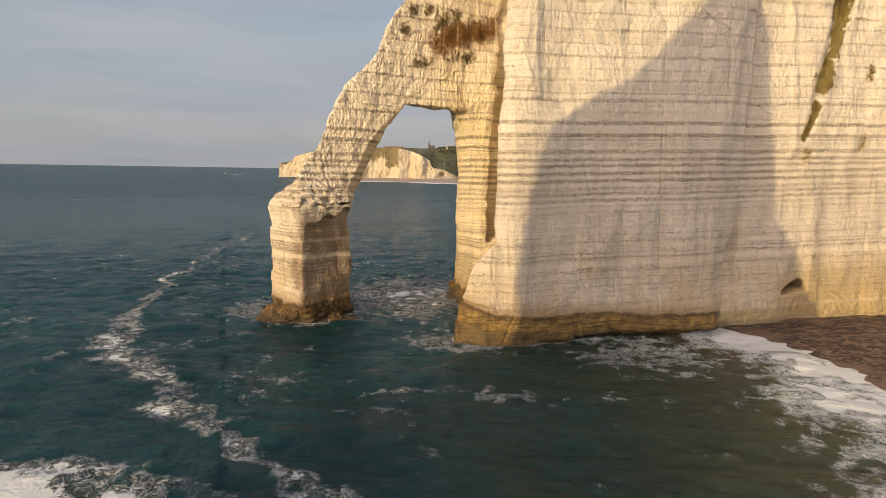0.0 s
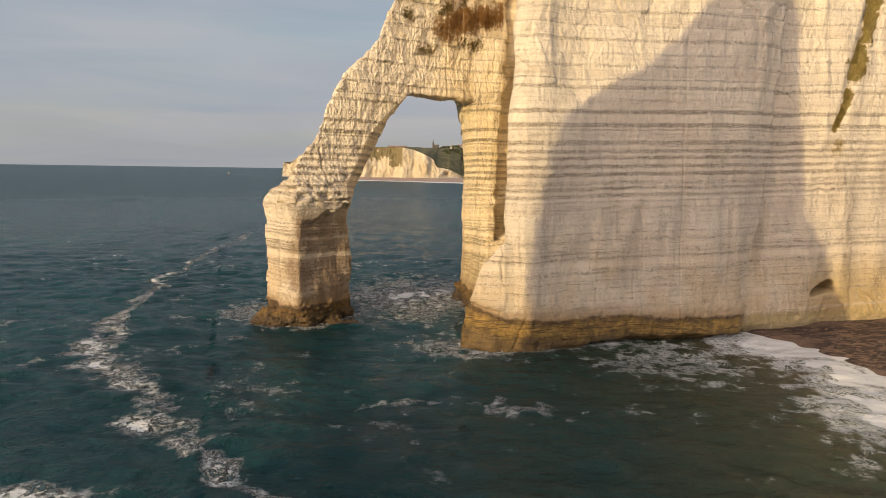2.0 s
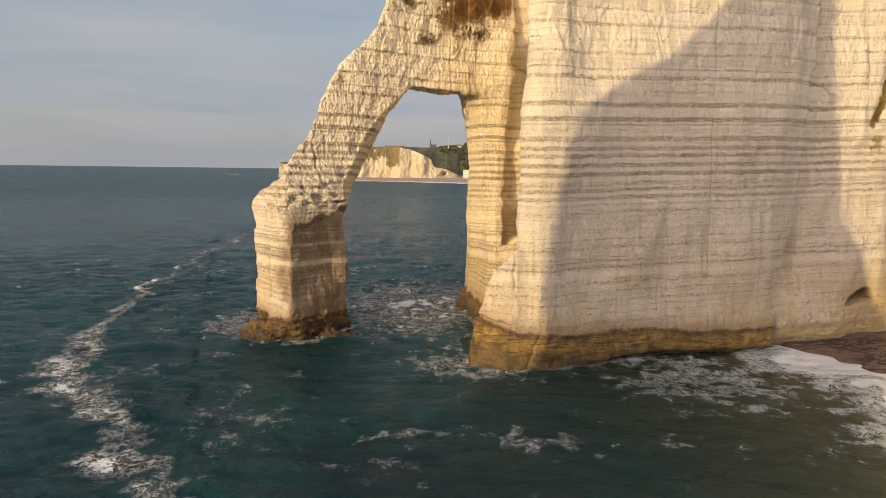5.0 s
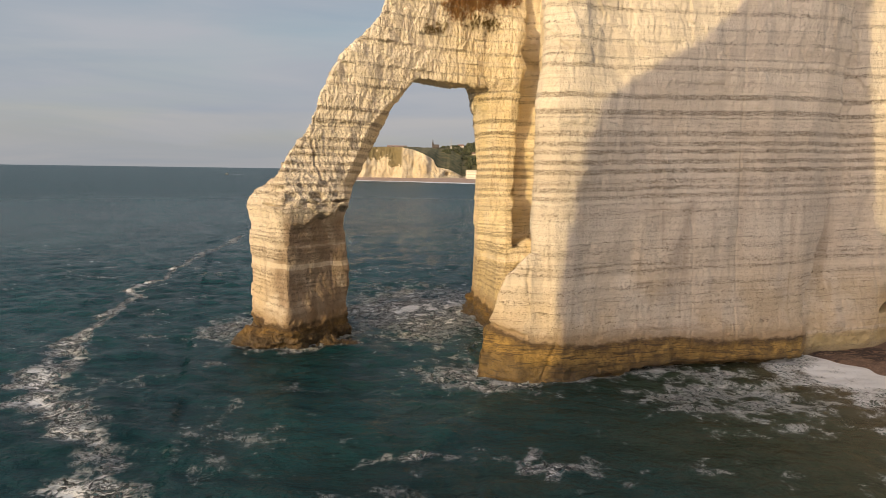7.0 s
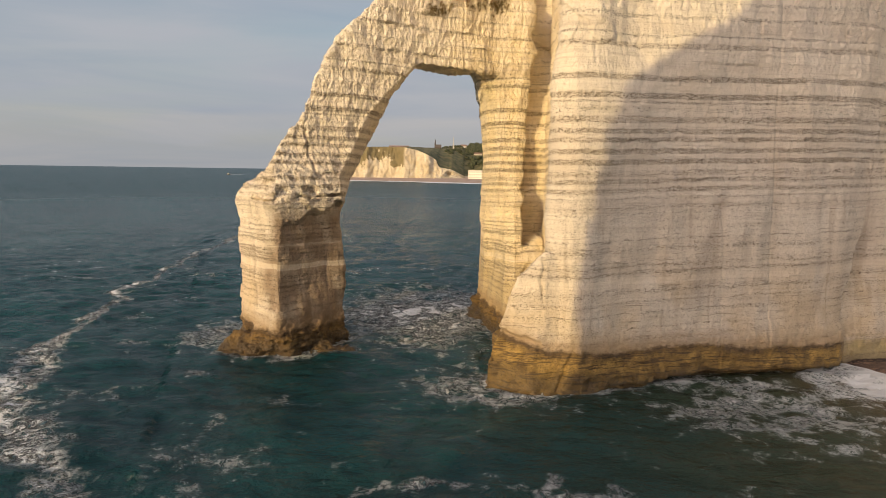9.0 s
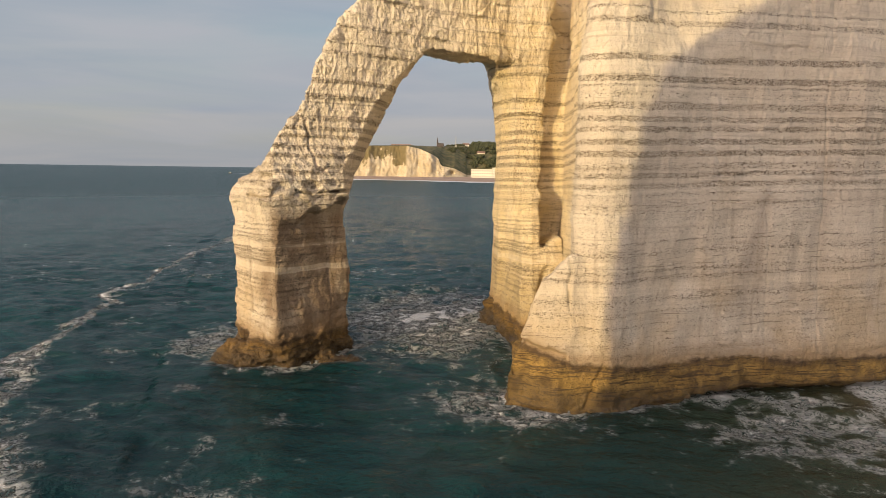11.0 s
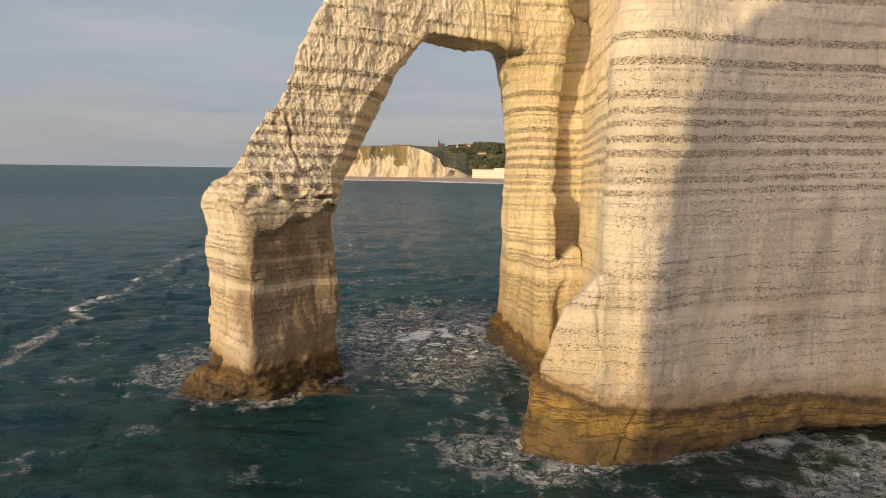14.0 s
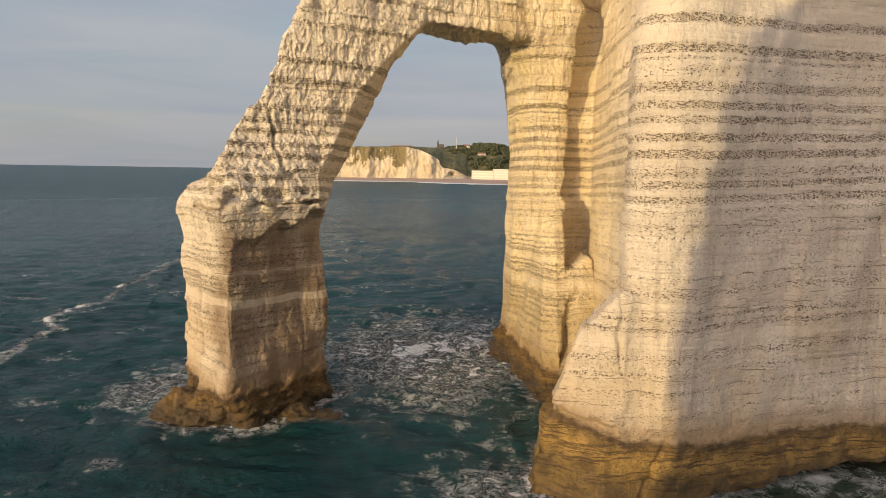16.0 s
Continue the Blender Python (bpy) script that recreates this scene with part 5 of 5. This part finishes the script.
def boat(x, y):
    """A small motor boat under way, with its wake."""
    root = tagged(new("motor_boat"), "small dark motor boat far out on the sea", "boat")
    root.location = (x, y, 0.2)
    bm = bmesh.new()
    ring = [(-4, -1.3), (2.5, -1.3), (5, 0), (2.5, 1.3), (-4, 1.3)]
    low = [bm.verts.new((0.9 * a, 0.8 * b, -0.4)) for a, b in ring]
    top = [bm.verts.new((a, b, 1.3 + 0.08 * max(a, 0))) for a, b in ring]
    bm.faces.new(top)
    bm.faces.new(low[::-1])
    for i in range(5):
        bm.faces.new((low[i], low[(i + 1) % 5], top[(i + 1) % 5], top[i]))
    part("hull", bm, M_FAR_STONE, root)
    bm = bmesh.new()
    bmesh.ops.bevel(bm, geom=list({e for v in box(bm, -2, -0.9, 1.2, 1.4, 0.9, 3.0) for e in v.link_edges}), offset=0.2, segments=1, affect="EDGES")
    part("cabin", bm, M_FAR_WALL, root)
    xs, ts = np.linspace(4, 38, 40), np.linspace(-1, 1, 5)
    xx, tt = np.meshgrid(xs, ts, indexing="ij")
    v = np.stack([x + xx, y + tt * (1.0 + 0.10 * xx) * 3, 0.45 + 0.15 * fbm(xx / 3, tt, 0 * xx, 2, 191)], -1).reshape(-1, 3)
    tagged(new("boat_wake", mesh_from("boat_wake", v, grid_quads(*xx.shape), M_FOAM)), "white wake trailing on the water", "wake", kind="stuff")


boat(-548, 1500)

# ---------------------------------------------------------------- plants on the ledges


def tufts(name, label, source, weight, count, material, length, seed):
    """Drooping grass and scrub, rooted where weight(x, y, z) lets it grow on the rock."""
    rng = np.random.default_rng(seed)
    me = source.data
    co = np.empty(len(me.vertices) * 3, dtype=np.float32)
    me.vertices.foreach_get("co", co)
    co = co.reshape(-1, 3).astype(float)
    no = np.empty(len(me.vertices) * 3, dtype=np.float32)
    me.vertices.foreach_get("normal", no)
    no = no.reshape(-1, 3).astype(float)
    p = np.clip(weight(*co.T), 0, None) * (no[:, 1] < 0.4)
    pick = rng.choice(len(co), count, p=p / p.sum())
    base, out = co[pick], no[pick]
    vs, fs, n = [], [], 0
    for b, o in zip(base, out):
        size = length * rng.uniform(0.5, 1.3)
        for _ in range(5):
            away = o * rng.uniform(0.25, 0.6) + rng.normal(0, 0.45, 3)
            away[2] += rng.uniform(-0.05, 0.75)
            tip = b + size * away + np.array([0, 0, -0.35 * size])
            bend = b + 0.55 * size * away + np.array([0, 0, 0.08 * size])
            side = np.cross(away, (0.3, 0.2, 1.0))
            side = side / (np.linalg.norm(side) + 1e-6) * size * rng.uniform(0.06, 0.12)
            vs += [b - side, b + side, bend + side * 0.8, bend - side * 0.8, tip]
            fs += [(n, n + 1, n + 2), (n, n + 2, n + 3), (n + 3, n + 2, n + 4)]
            n += 5
    ob = new(name, mesh_from(name, np.array(vs), np.array(fs), material, smooth=False))
    return tagged(ob, label, "grass", kind="stuff")


def near_line(x, z, pts, wide):
    return np.exp(-(line_distance(x, z, pts) / wide) ** 2)


def on_arch(x, y, z):
    lump = np.clip(0.55 + fbm(x / 1.8, y / 1.8, z / 1.8, 3, 171), 0, 2) ** 2
    return near_line(x, z, [(-3, 44.6), (1.5, 47.2), (7, 48.4)], 1.15) * (0.35 + lump)


def scrub_on_arch(x, y, z):
    spots = sum(near_line(x, z, [(a, b), (a + w, b + 0.3)], 0.75) for a, b, w in ((-6.2, 41.4, 1.6), (-1.2, 42.8, 1.2), (1.4, 42.4, 1.0), (-9.6, 46.0, 1.4), (-4.4, 47.6, 3.0), (-7.6, 49.6, 3.5), (-1.8, 49.0, 2.0)))
    return spots * np.clip(0.5 + fbm(x / 1.2, y / 1.2, z / 1.2, 2, 173), 0, 2)


def in_gully(x, y, z):
    lump = np.clip(0.5 + fbm(x / 2.2, y / 2.2, z / 2.2, 3, 175), 0, 2) ** 2
    return np.clip(grassy(x, z) - 0.35, 0, 1) * (0.15 + lump) * (x > 50) * (z > 28)


def on_right_wall(x, y, z):
    return sum(near_line(x, z, [(a, b), (a + 0.3, b + 1.2)], 0.5) for a, b in ((66.1, 28.6), (66.3, 39.6), (55.5, 26.4))) * (x > 50)


M_OLIVE = plain_material("ledge_scrub", (0.16, 0.125, 0.045), (0.26, 0.18, 0.07), 1.2)
M_GULLY = plain_material("gully_grass", (0.22, 0.17, 0.05), (0.34, 0.26, 0.09), 1.0)
tufts("dry_grass", "dry reddish-brown grass hanging on a ledge of the arch", arch_ob, on_arch, 5000, M_DRY, 0.42, 1)
tufts("ledge_scrub", "small olive scrub tufts on ledges of the arch", arch_ob, scrub_on_arch, 2200, M_OLIVE, 0.34, 2)
tufts("gully_grass", "olive-brown grass in a steep gully of the cliff", face_ob, in_gully, 5000, M_GULLY, 0.24, 3)
tufts("cliff_tufts", "small grass tufts on the chalk wall", face_ob, on_right_wall, 500, M_GULLY, 0.26, 4)
